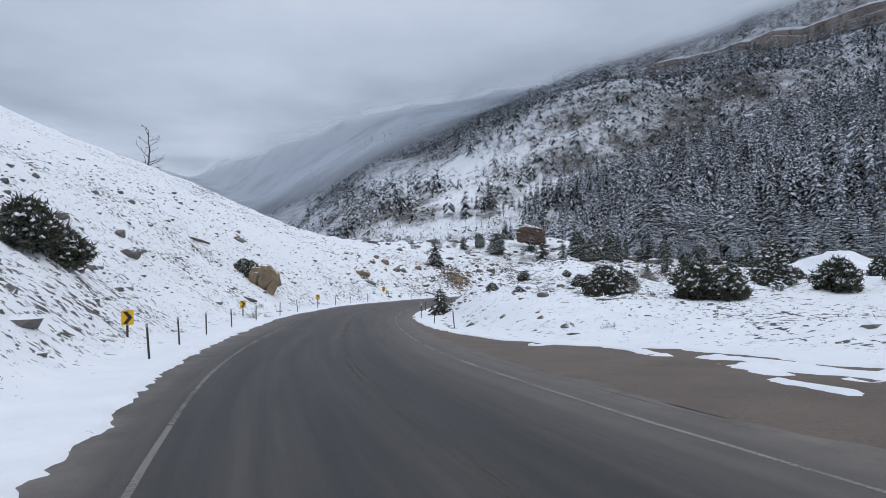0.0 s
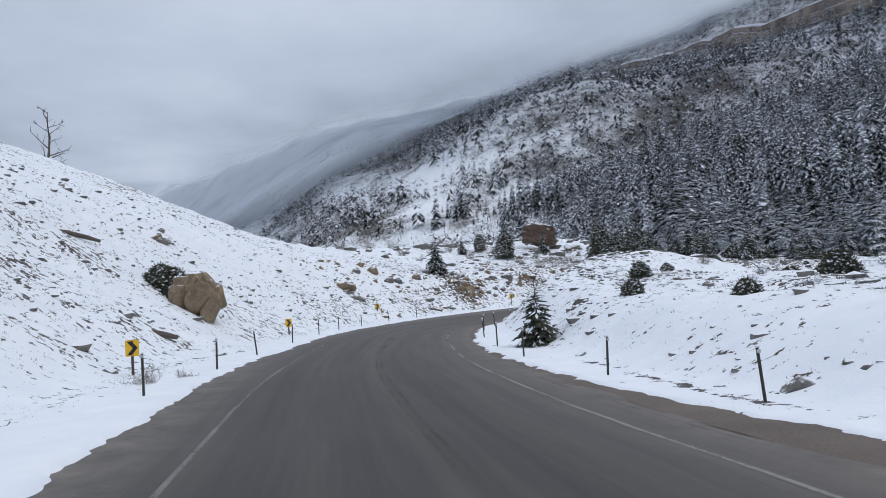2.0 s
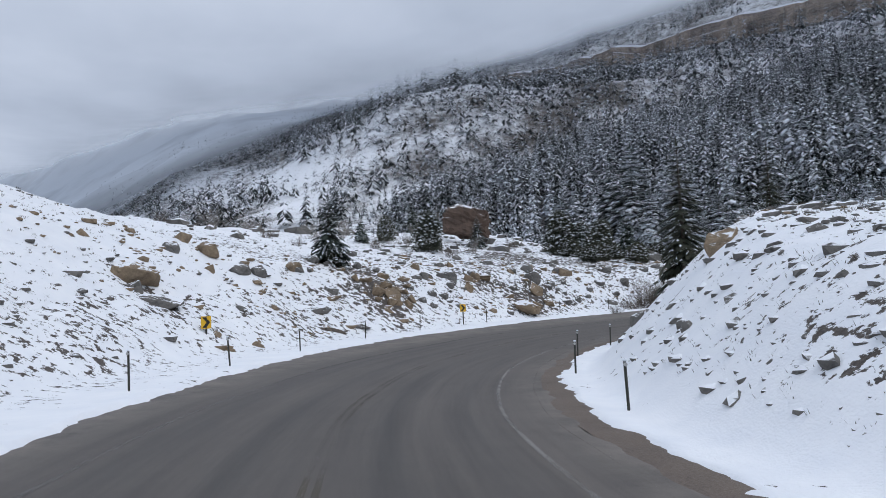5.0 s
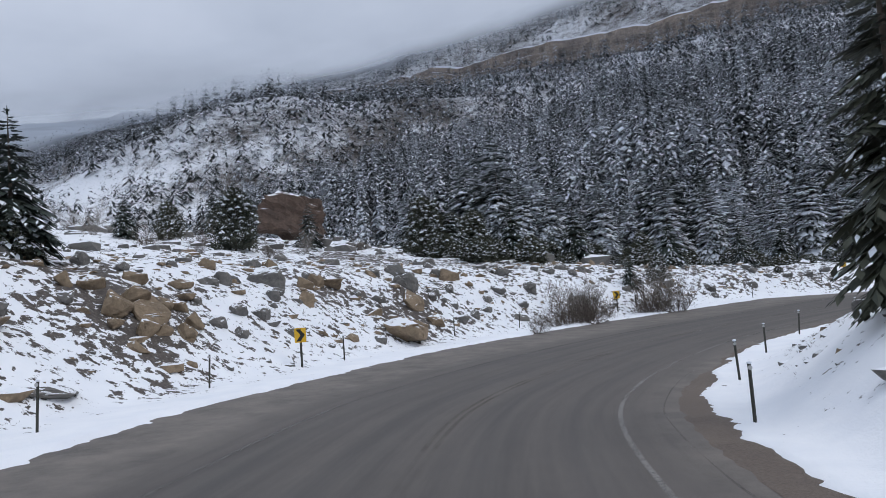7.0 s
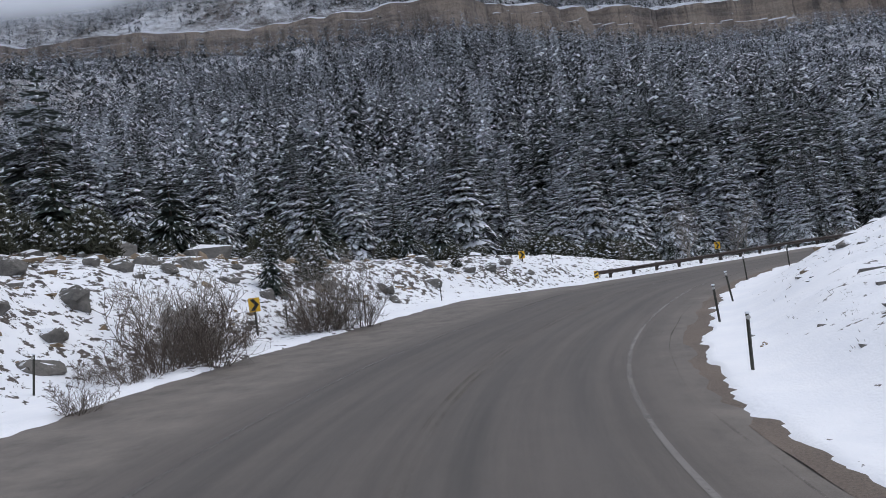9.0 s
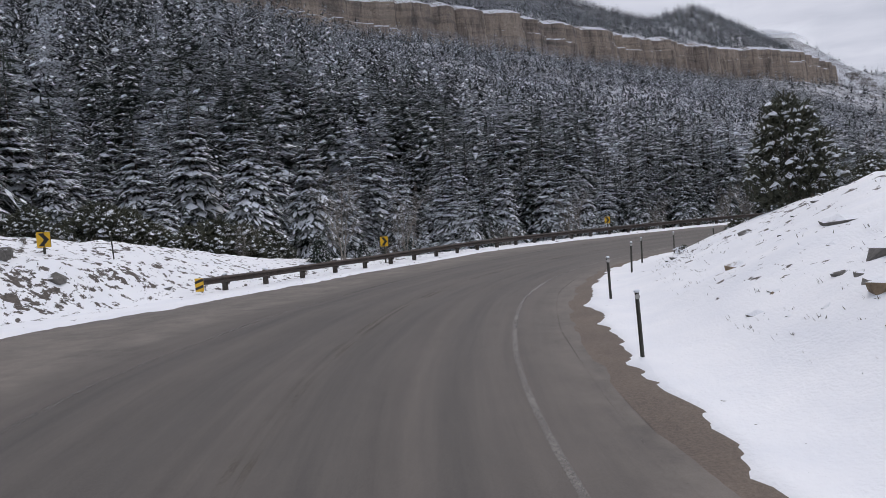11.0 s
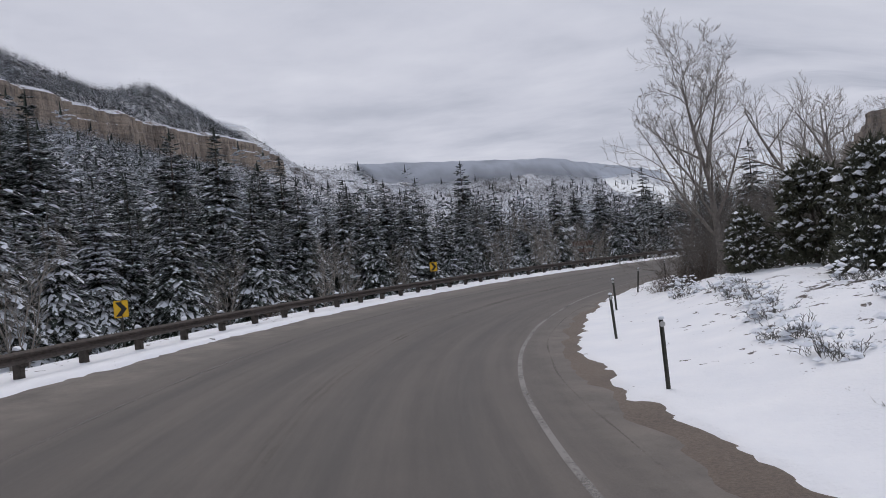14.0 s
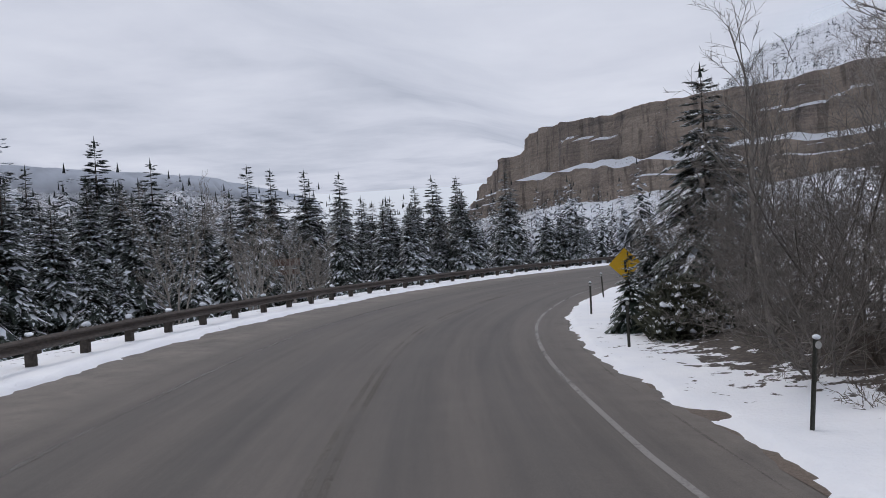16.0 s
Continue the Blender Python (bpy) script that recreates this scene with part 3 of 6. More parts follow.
def build_road():
    def wheel(S, d, X, Y):
        lanes = [-1.0, -2.7, -4.9, -6.6]
        return sum(np.exp(-((d - c + 0.3 * vnoise(S, S * 0, 0.03, 2)) / 0.38) ** 2) for c in lanes)

    def dust(S, d, X, Y):
        return np.clip((d - 0.25) / 1.0, 0, 1) * 0.9 + np.clip((-d - 7.7) / 1.0, 0, 1) * 0.95

    strip("road", 0, LENGTH - 1, 0.5, lambda s: np.linspace(-left_width(s) - 1.2, 3.4, 40), lambda S, d, X, Y: road_z(S, d) + 0.012 * vnoise(X, Y, 0.4, 2),
          M_ASPHALT, "worn grey asphalt two-lane road, wet and dusty", {"wheel": wheel, "dust": dust, "damp": lambda S, d, X, Y: profile(S, 20, .95, 48, .85, 70, .6, 100, .3, 130, .1) * np.clip((-d - 0.6) / 1.5, 0, 1) * np.clip((d + 9.5) / 2.5, 0, 1), "lane": lambda S, d, X, Y: np.stack([d * 2.2, S * 0.07, 0 * d], -1)})
    zz = lambda S, d, X, Y: road_z(S, d) + 0.012 * vnoise(X, Y, 0.4, 2) + 0.006
    strip("edge_line", 215, LENGTH - 4, 0.5, lambda s: float(profile(s, 215, 0, 228, .18, 236, .42, 244, .40, 251, .1, 258, 0)) + np.array([-.05, .05]), zz, M_CLEAR, "dull white edge line painted on asphalt")
    strip("edge_line", 5, 105, 0.5, lambda s: np.array([-.05, .05]), zz, M_CLEAR, "dull white edge line painted on asphalt")
    strip("edge_line", 105, 215, 0.5, lambda s: np.array([-.05, .05]), zz, M_WHITE, "faded white edge line painted on asphalt")
    strip("edge_line", 5, 98, 0.5, lambda s: float(profile(s, 50, -.3, 74, -.36, 86, 0)) + np.array([-7.15, -7.05]), zz, M_WHITE, "faded white edge line painted on asphalt")
    strip("edge_line", 98, LENGTH - 4, 0.5, lambda s: np.array([-7.16, -7.04]), zz, M_WORN, "faded white edge line painted on asphalt")
    for c in (-3.63, -3.45):
        strip("centre_line", 5, LENGTH - 4, 0.5, lambda s: np.array([c - .05, c + .05]), zz, M_YELLOW, "very faded yellow centre line painted on asphalt")
    def seam(s):
        w = 1.02 + 0.05 * math.sin(s * 0.21) + 0.02 * math.sin(s * 0.9)
        return np.array([w - .02 - .012 * math.sin(s * 1.7), w + .02])

    strip("tar_seam", 5, LENGTH - 4, 0.5, seam, zz, M_TAR, "dark tar seam along the pavement edge")

    def patches(S, d, X, Y):
        n = vnoise(S * 0.4, d * 1.7, 0.8, 4, 0.65, seed=16) + 0.13 * (d - 8.3)
        return road_z(S, d) + 0.05 + 0.07 * np.clip(n / 0.12, -1.2, 1)

    strip("snow_patches", 4, 60, 0.2, lambda s: np.linspace(4.0, right_width(s) + 1.0, 36), patches, M_SNOWG, "thin broken patches of snow on the dirt pull-out", {"bare": lambda S, d, X, Y: np.full(X.shape, -0.1)})
    strip("gravel_shoulder", 0, LENGTH - 1, 0.4, lambda s: np.r_[np.linspace(1.3, 3, 6), np.linspace(3.3, 16 if s < 62 else 6, 12)],
          lambda S, d, X, Y: road_z(S, d) + 0.05 * np.clip((d - 1.35 + 0.35 * vnoise(X, Y, 0.5, 4)) / 0.5, -1, 1) + 0.03 * vnoise(X, Y, 1.0, 4) - 0.002,
          M_DIRT, "brown wet gravel shoulder and pull-out beside the road")


def build_verges():
    """Snow along the pavement, with a ragged edge."""
    steps = np.r_[np.linspace(-0.6, 0.9, 16), 1.15, 1.5, 2.0, 2.6, 3.3, 4.1, 5.0, 6.0, 7.0, 8.0, 9.0]

    def lift(side):
        def height(S, d, X, Y):
            e = (-d - left_width(S)) if side < 0 else (d - right_width(S))
            ragged = 0.34 * vnoise(X, Y, 0.7, 4, 0.65, seed=12) + 0.16 * vnoise(X, Y, 4.0, 3, seed=13)
            if side > 0:
                ragged = ragged + profile(S, 44, 1.1, 62, .0) * vnoise(X, Y, 0.25, 4, 0.7, seed=14)
            g = ground_z(X, Y)
            rise = 0.10 * np.clip((e + ragged) / 0.18, -1.6, 1) + 0.03 * vnoise(X, Y, 1.5, 3, seed=15)
            return g + rise - 0.5 * np.clip((e - 7.9) / 1.1, 0, 1)
        return height

    bare = lambda S, d, X, Y: np.full(X.shape, -0.12) + (0.37 + 0.14 * (d < 0) * profile(S, 120, 0, 145, 1, 195, 1, 205, 0) - 0.1 * (d > 0)) * np.clip((np.maximum(-d - left_width(S), d - right_width(S)) - 1.2) / 2.2, 0, 1) + (0.42 + 0.5 * (S > 235)) * soil(X, Y) + 0.75 * np.exp(-((d - 3.6 - 0.5 * vnoise(S, S * 0, 0.15, 2, seed=41)) / 0.22) ** 2) * profile(S, 66, 0, 70, 1, 86, 1, 92, 0)
    strip("snow_verge", 2, LENGTH - 2, 0.25, lambda s: (-left_width(s) - steps)[::-1], lift(-1), M_SNOWG, "snow bank rising from the outer edge of the road", {"bare": bare})
    strip("snow_verge", 2, LENGTH - 2, 0.25, lambda s: right_width(s) + steps, lift(1), M_SNOWG, "smooth snow bank along the inner edge of the road", {"bare": bare})


build_ground()
build_road()
build_verges()


# ---------------------------------------------------------------- cloud deck that hides the heights
def build_cloud():
    m, n, l, b = material("cloud", 1.0)
    p = place(n)
    n.remove(b)
    tr, tl, mx = n.new("ShaderNodeBsdfTransparent"), n.new("ShaderNodeBsdfTranslucent"), n.new("ShaderNodeMixShader")
    far, dens = n.new("ShaderNodeAttribute"), n.new("ShaderNodeAttribute")
    far.attribute_name, dens.attribute_name = "grey", "thickness"
    tone = math_node(n, l, "ADD", math_node(n, l, "ADD", math_node(n, l, "MULTIPLY", far.outputs["Fac"], -0.33), 0.42), math_node(n, l, "MULTIPLY", noise_node(n, l, 0.0022, 5, 0.55, p), 0.85))
    l.new(ramp_node(n, l, tone, [(0.12, (0.25, 0.27, 0.305)), (0.5, (0.54, 0.565, 0.605)), (0.7, (0.69, 0.705, 0.735)), (0.9, (0.80, 0.81, 0.825))]), tl.inputs["Color"])
    l.new(dens.outputs["Fac"], mx.inputs[0])
    l.new(tr.outputs[0], mx.inputs[1])
    l.new(tl.outputs[0], mx.inputs[2])
    l.new(mx.outputs[0], n["Material Output"].inputs["Surface"])
    rr = np.r_[np.linspace(330, 1500, 60), np.linspace(1550, 4200, 20)]
    R, A = np.meshgrid(rr, np.linspace(0, 2 * math.pi, 181))
    X, Y = 60 + R * np.cos(A), 90 + R * np.sin(A)
    Z = 282 + 14 * vnoise(X, Y, 0.004, 3, seed=20) + 130 * np.clip((X - 350) / 400, 0, 1) * np.clip((420 - Y) / 300, 0, 1) - 40 * np.clip((Y - 560) / 400, 0, 1)
    clear = np.clip((Z - mountain(X, Y)) / 75 + 0.15, 0, 1)
    me = mesh_np("cloud_layer", np.stack([X.ravel(), Y.ravel(), Z.ravel()], 1), grid_quads(*X.shape), [m], smooth=True)
    attribute(me, "thickness", (np.clip((R - 330) / 200, 0, 1) * clear * clear * (3 - 2 * clear)).ravel())
    # cloud shading put into its colour: greyer with distance and near northern slopes
    attribute(me, "grey", (0.55 * np.clip((R - 450) / 1800, 0, 1) ** 0.6 + (0.5 + 0.75 * np.clip(1 - (Z - mountain(X, Y)) / 270, 0, 1) ** 1.2) * np.clip((Y - 200) / 350, 0, 1)).ravel())
    tagged(new("backdrop_cloud", me), "low grey cloud deck hiding the mountain tops", "cloud", kind="structure")


build_cloud()


def fog_base(x, y):
    """Height at which the mountainside goes up into the cloud."""
    az = np.degrees(np.arctan2(x - 60, y - 90))
    return np.interp(az, (-180, -125, -120, -60, -25, -12, 0, 8, 18, 28, 40, 52, 70, 98, 112, 122, 128, 155, 159), (500, 500, 80, 40, 60, 112, 182, 234, 262, 285, 310, 380, 430, 430, 430, 430, 235, 225, 500)) + 22 * vnoise(x, y, 0.007, 4, seed=25)


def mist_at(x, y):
    """How opaque the mist sheet is on a slope, 0 to 1, faint distance haze included."""
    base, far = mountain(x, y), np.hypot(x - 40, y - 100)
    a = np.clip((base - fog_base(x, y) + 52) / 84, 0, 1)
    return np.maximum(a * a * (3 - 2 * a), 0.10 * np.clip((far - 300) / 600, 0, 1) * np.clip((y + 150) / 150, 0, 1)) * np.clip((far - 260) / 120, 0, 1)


def build_veil():
    """A sheet of mist along the slopes that thickens upwards and carries painted distance haze."""
    m, n, l, b = material("mist", 1.0)
    n.remove(b)
    tr, df, mx = n.new("ShaderNodeBsdfTransparent"), n.new("ShaderNodeBsdfDiffuse"), n.new("ShaderNodeMixShader")
    # sheet colour lightened westward to blend with the brighter sky behind
    west = n.new("ShaderNodeAttribute")
    west.attribute_name = "pale"
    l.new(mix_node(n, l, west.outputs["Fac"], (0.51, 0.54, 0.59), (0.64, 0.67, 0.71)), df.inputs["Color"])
    dens = n.new("ShaderNodeAttribute")
    dens.attribute_name = "thickness"
    f = math_node(n, l, "ADD", 1.0, math_node(n, l, "MULTIPLY", math_node(n, l, "SUBTRACT", noise_node(n, l, 0.012, 4, 0.55, place(n)), 0.5), 1.0))
    fac = n.new("ShaderNodeClamp")
    l.new(math_node(n, l, "MULTIPLY", dens.outputs["Fac"], f), fac.inputs[0])
    l.new(fac.outputs[0], mx.inputs[0])
    l.new(tr.outputs[0], mx.inputs[1])
    l.new(df.outputs[0], mx.inputs[2])
    l.new(mx.outputs[0], n["Material Output"].inputs["Surface"])
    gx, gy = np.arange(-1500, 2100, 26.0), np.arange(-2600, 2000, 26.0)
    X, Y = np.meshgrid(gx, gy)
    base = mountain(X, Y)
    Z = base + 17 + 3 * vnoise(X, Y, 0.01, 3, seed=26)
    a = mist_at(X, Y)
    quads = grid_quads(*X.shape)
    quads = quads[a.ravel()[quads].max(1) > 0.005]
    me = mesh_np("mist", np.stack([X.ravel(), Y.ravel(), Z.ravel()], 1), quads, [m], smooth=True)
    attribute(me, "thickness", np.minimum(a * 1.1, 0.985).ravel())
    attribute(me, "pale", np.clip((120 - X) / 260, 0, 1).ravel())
    tagged(new("backdrop_mist_haze", me), "sheet of mist and distance haze drifting along the mountainside", "mist", kind="structure")


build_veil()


# ---------------------------------------------------------------- far forest
def needle_tree(rs, levels, arms, fans, girth, snow, shag=1.0, fine=1.0):
    """A spruce one metre tall: whorls of drooping boughs, each a folded spray of needles that may carry a pad of snow.
    Returns triangles of needles and of snow."""
    green, white = [], []

    def spray(org, az, length, droop, wide, root):
        ca, sa = math.cos(az), math.sin(az)

        def at(f, w=0.0, up=0.0):
            x = f * length
            return (org[0] + ca * x - sa * w, org[1] + sa * x + ca * w, org[2] - droop * x * (0.35 + 0.65 * f) + up)

        w = wide * length * rs.uniform(0.7, 1.2)
        f = rs.uniform(0.5, 0.66)
        a, l, r, t = at(root), at(f, w, -0.32 * w), at(f, -w, -0.32 * w), at(1.0)
        green.extend([(a, l, t), (a, t, r)])
        if rs.rand() < snow:
            k, g = rs.uniform(0.4, 0.9), rs.uniform(0.3, 0.68)
            up = 0.05 * length + 0.0015
            a, t = at(g, 0, up), at(rs.uniform(0.85, 1.06), 0, up * 0.8)
            l, r = at(f + 0.1, w * k, up - 0.2 * w * k), at(f + 0.1, -w * k * rs.uniform(0.5, 1.1), up - 0.2 * w * k)
            white.extend([(a, l, t), (a, t, r)])

    for v in range(levels):
        t = (v + rs.uniform(0, 0.7)) / levels
        r = girth * (1 - t) ** 0.86 * (0.72 + 0.28 * min(1, t * 7)) + 0.026
        a0 = rs.uniform(0, 6.283)
        for k in range(arms if t < 0.8 else max(3, arms - 2)):
            if rs.rand() < 0.06 * shag ** 3:
                continue
            az = a0 + 6.283 * k / arms + rs.uniform(-0.3, 0.3)
            L = r * (1 + shag * rs.uniform(-0.3, 0.3))
            z = 0.06 + 0.91 * t + rs.uniform(-0.4, 0.4) / levels
            droop = ((0.85 if fans == 1 else 0.62) - 0.8 * t * t) * rs.uniform(0.6, 1.4)
            if fans == 1:
                spray((0, 0, z), az, L, droop, 0.27, 0.05)
                continue
            spray((0, 0, z), az, L, droop, 0.26 if fans < 5 else 0.2 * fine ** 1.4, 0.05)
            for j in range(1, fans):
                side = -1 if j % 2 else 1
                f = 0.12 + 0.8 * (j - rs.uniform(0, 1)) / (fans - 1)
                o = (math.cos(az) * L * f, math.sin(az) * L * f, z - droop * L * f * (0.35 + 0.65 * f))
                spray(o, az + side * rs.uniform(0.4, 0.9), L * (0.55 * (1 - f) + 0.16) * fine ** 0.6 * rs.uniform(0.8, 1.2), 0.1 + droop * rs.uniform(0.6, 1.4), 0.34 if fans < 5 else 0.33 * fine ** 0.3, 0.0)
    for q in range(2):
        c, d = (0.008, 0) if q else (0, 0.008)
        green.append(((-c, -d, 0.93), (c, d, 0.93), (0, 0, 1.0)))
    return green, white


def stand(xs, ys, hs, seed, levels, arms, fans, snow=0.6, kinds=6, mat=None):
    """Many spruces joined in one mesh: a few patterns turned and scaled."""
    rs = np.random.RandomState(seed)
    zs = ground_z(xs, ys)
    pick = rs.randint(0, kinds, len(xs))
    V, I = [], []
    for p in range(kinds):
        g, w = needle_tree(rs, levels, arms, fans, rs.uniform(0.165, 0.235) if fans > 1 else rs.uniform(0.125, 0.185) * (1.3 if levels < 8 else 1.0), snow * rs.uniform(0.75, 1.25))
        tri = np.array(g + w, np.float32).reshape(-1, 3)
        idx = np.r_[np.zeros(len(g), int), np.ones(len(w), int)]
        m = pick == p
        n = int(m.sum())
        if not n:
            continue
        a, wide = rs.uniform(0, 6.283, n), rs.uniform(0.85, 1.3, n) * hs[m]
        c, q = (np.cos(a) * wide)[:, None], (np.sin(a) * wide)[:, None]
        V.append(np.stack([tri[None, :, 0] * c - tri[None, :, 1] * q + xs[m][:, None], tri[None, :, 0] * q + tri[None, :, 1] * c + ys[m][:, None],
                           tri[None, :, 2] * hs[m][:, None] + zs[m][:, None] - 0.3], -1).reshape(-1, 3))
        own = rs.uniform(-0.45, 0.3, n)[:, None] + np.where(idx, rs.uniform(0.5, 1.1, len(idx)), 0)[None] + 0.35 * (tri[::3, 2] - 0.5)[None]
        I.append(np.repeat(own.ravel(), 3))
    V = np.vstack(V)
    me = mesh_np("forest", V, np.arange(len(V)).reshape(-1, 3), [mat or M_FOREST])
    attribute(me, "tip", np.concatenate(I))
    return me


def build_forest():
    rs = np.random.RandomState(5)
    spots = []
    for far, x0, x1, y0, y1, step, lo, hi in ((0, 15, 330, -60, 420, 4.4, 12, 22), (1, -250, 1150, -450, 1000, 7.4, 12, 22), (2, 300, 1900, -1850, 300, 16.0, 14, 25)):
        X, Y = np.meshgrid(np.arange(x0, x1, step), np.arange(y0, y1, step))
        X, Y = X + rs.uniform(-.48, .48, X.shape) * step, Y + rs.uniform(-.48, .48, X.shape) * step
        X, Y = X.ravel(), Y.ravel()
        inside = (X > 15) & (X < 330) & (Y > -60) & (Y < 420)
        D, m = rim_shifted(X, Y), mesa_out(X, Y)
        keep = (rs.rand(X.size) < dense_here(X, Y)) & (D > -240) & ((D > np.where(Y > 480, 12, 8)) | (D < -46)) & (np.hypot(X - 60, Y - 90) < (1250, 1250, 2300)[far]) & (m > 130) & (mist_at(X, Y) < 0.93)
        if far:
            keep &= ~inside
        if far == 2:
            keep &= (X > 1150) | (Y < -450) | (np.hypot(X - 60, Y - 90) > 1250)
        X, Y, D = X[keep], Y[keep], D[keep]
        H = rs.uniform(lo, hi, X.size) * np.where(rs.rand(X.size) < 0.3, 0.6, 1) * np.where(dense_here(X, Y) < 0.6, rs.uniform(0.25, 0.6, X.size), 1) * np.where(D < -20, 0.75, 1)
        if not far:
            s, d = station(X, Y)
            e = -d - left_width(s)
            seen = (s < 194) | (e < 150) | (mountain(X, Y) > 9)
            X, Y, H, s, e = X[seen], Y[seen], H[seen], s[seen], e[seen]
            close = ((s > 194) & (s < 318) & (e < 36)) | ((s > 160) & (s <= 194) & (e < 42))
            gap = np.abs((X - 96) * 0.854 + (Y - 109) * 0.521) < 2.6
            clear_view = gap & (Y < 100) & (Y > 50)
            X, Y, H, close = X[~clear_view], Y[~clear_view], H[~clear_view], close[~clear_view]
            near_rail = np.clip((e[~clear_view][close] - 4) / 12, 0.55, 1)
            spots = list(zip(X[close], Y[close], near_rail *  np.where((X[close] < 150) & (Y[close] < 75), 0.62, 0.74) * H[close]))
            X, Y, H = X[~close], Y[~close], H[~close]
            H = H * np.where((X < 160) & (Y < 75), 0.65, 1.0)
            bend = (np.hypot(X - 45, Y - 140) < 78) | (np.hypot(X - 110, Y - 110) < 88)
            tagged(new("forest", stand(X[bend], Y[bend], H[bend], 47, 20, 7, 3, 1.0, 7, mat=M_MID)), "snow-dusted spruce trees at the forest edge round the bend", "forest", kind="stuff")
            X, Y, H = X[~bend], Y[~bend], H[~bend]
            near = np.hypot(X - 70, Y - 110) < 150
            for sel, ly, kk in ((near, 16, 6), (~near, 12, 6)):
                tagged(new("forest", stand(X[sel], Y[sel], H[sel], 40 + ly, ly, kk, 1, 0.8)), "dense dark spruce forest dusted with snow on the slope", "forest", kind="stuff")
        else:
            tagged(new("forest", stand(X, Y, H, 40 + far, (0, 6, 4)[far], (0, 4, 4)[far], 1, (0, 0.8, 0.7)[far])), "far spruce forest dusted with snow on the mountainside", "forest", kind="stuff")
    more = np.random.RandomState(77)
    for k in range(150):
        st = more.uniform(226, 304)
        e = more.uniform(6.5, 30)
        x, y = (float(v) for v in along(st, -float(left_width(st)) - e))
        if abs((x - 96) * 0.854 + (y - 109) * 0.521) > 2.6 or y > 100:
            spots.append((x, y, more.uniform(7, 10.5) * min(1.0, 0.6 + e / 30)))
    return spots


def rim_forest():
    """Snowy trees on the shoulder above the cliffs."""
    rs = np.random.RandomState(75)
    X, Y = rs.uniform(420, 1480, 60000), rs.uniform(-760, 520, 60000)
    D = rim_shifted(X, Y)
    keep = (D < -42 + 24 * (vnoise(X, Y, 0.03, 2, seed=36) > -.1)) & (D > -300) & (mountain(X, Y) > 230) & ((D > -200) | (rs.rand(len(X)) < 0.4)) & (X > 480)
    X, Y = X[keep], Y[keep]
    tagged(new("forest", stand(X, Y, rs.uniform(11, 19, len(X)), 76, 4, 4, 1, 0.6)), "snow-dusted spruce forest on the shoulder above the cliffs", "forest", kind="stuff")


rim_forest()


def mesa_forest():
    rs = np.random.RandomState(71)
    X, Y = rs.uniform(-420, 300, 5000), rs.uniform(-900, -320, 5000)
    out = mesa_out(X, Y)
    keep = (out < -46) & (out > -330) & (vnoise(X, Y, 0.02, 3, seed=27) > -0.25)
    X, Y = X[keep], Y[keep]
    tagged(new("forest", stand(X, Y, rs.uniform(5, 12, len(X)), 72, 5, 4, 1)), "open spruce forest on the snowy slope above the cliff", "forest", kind="stuff")


mesa_forest()


def valley_head_forest():
    rs = np.random.RandomState(73)
    X, Y = rs.uniform(-420, 340, 7500), rs.uniform(1000, 1560, 7500)
    D = rim_shifted(X, Y)
    keep = (D > -275) & ((D > 9) | (D < -30)) & (vnoise(X, Y, 0.012, 3, seed=29) > -0.1) & (mist_at(X, Y) < 0.93)
    X, Y = X[keep], Y[keep]
    tagged(new("forest", stand(X, Y, rs.uniform(9, 19, len(X)), 74, 5, 4, 1)), "patchy snowy spruce forest at the head of the valley", "forest", kind="stuff")


valley_head_forest()


SPOTS = build_forest()


# ---------------------------------------------------------------- cliffs
def cliff_band(name, line, out, low, high, seed, label, back=60.0, rise=2.0, flute=1.0):
    """A fluted rock face along a line; out: the way it faces at each point."""
    n, rows = len(line), 22
    u = np.r_[0, np.cumsum(np.hypot(*np.diff(line, axis=0).T))]
    U, V = np.meshgrid(u, np.linspace(0, 1, rows), indexing="ij")
    zb, zt = low[:, None], high[:, None]
    Z = zb + (zt - zb) * V + 2.5 * vnoise(U, V * 0, 0.03, 4, seed=seed) * V
    ledge = 0.62 + 0.3 * vnoise(U, V * 0, 0.008, 3, seed=seed + 3)
    deep = np.abs(vnoise(U, V * 0, 0.022, 3, 0.6, seed=seed + 1))
    push = flute * (26 * deep + 4 * np.abs(vnoise(U, Z * 0.15, 0.075, 3, 0.6, seed=seed + 5)) + 1.6 * vnoise(U, Z, 0.2, 3, 0.6, seed=seed + 2)) - 3 * V
    push = push - 5 * (V > ledge) * np.clip(2 * vnoise(U, V * 0, 0.012, 2, seed=seed + 4) + .4, 0, 1)
    push[:, 0] += 5
    push[:, -1] -= back
    Z[:, -1] += rise
    X = line[:, 0, None] + out[:, 0, None] * push
    Y = line[:, 1, None] + out[:, 1, None] * push
    me = mesh_np(name, np.stack([X.ravel(), Y.ravel(), Z.ravel()], 1), grid_quads(n, rows), [M_CLIFF], smooth=False)
    tagged(new(name, me), label, "cliff", kind="structure")


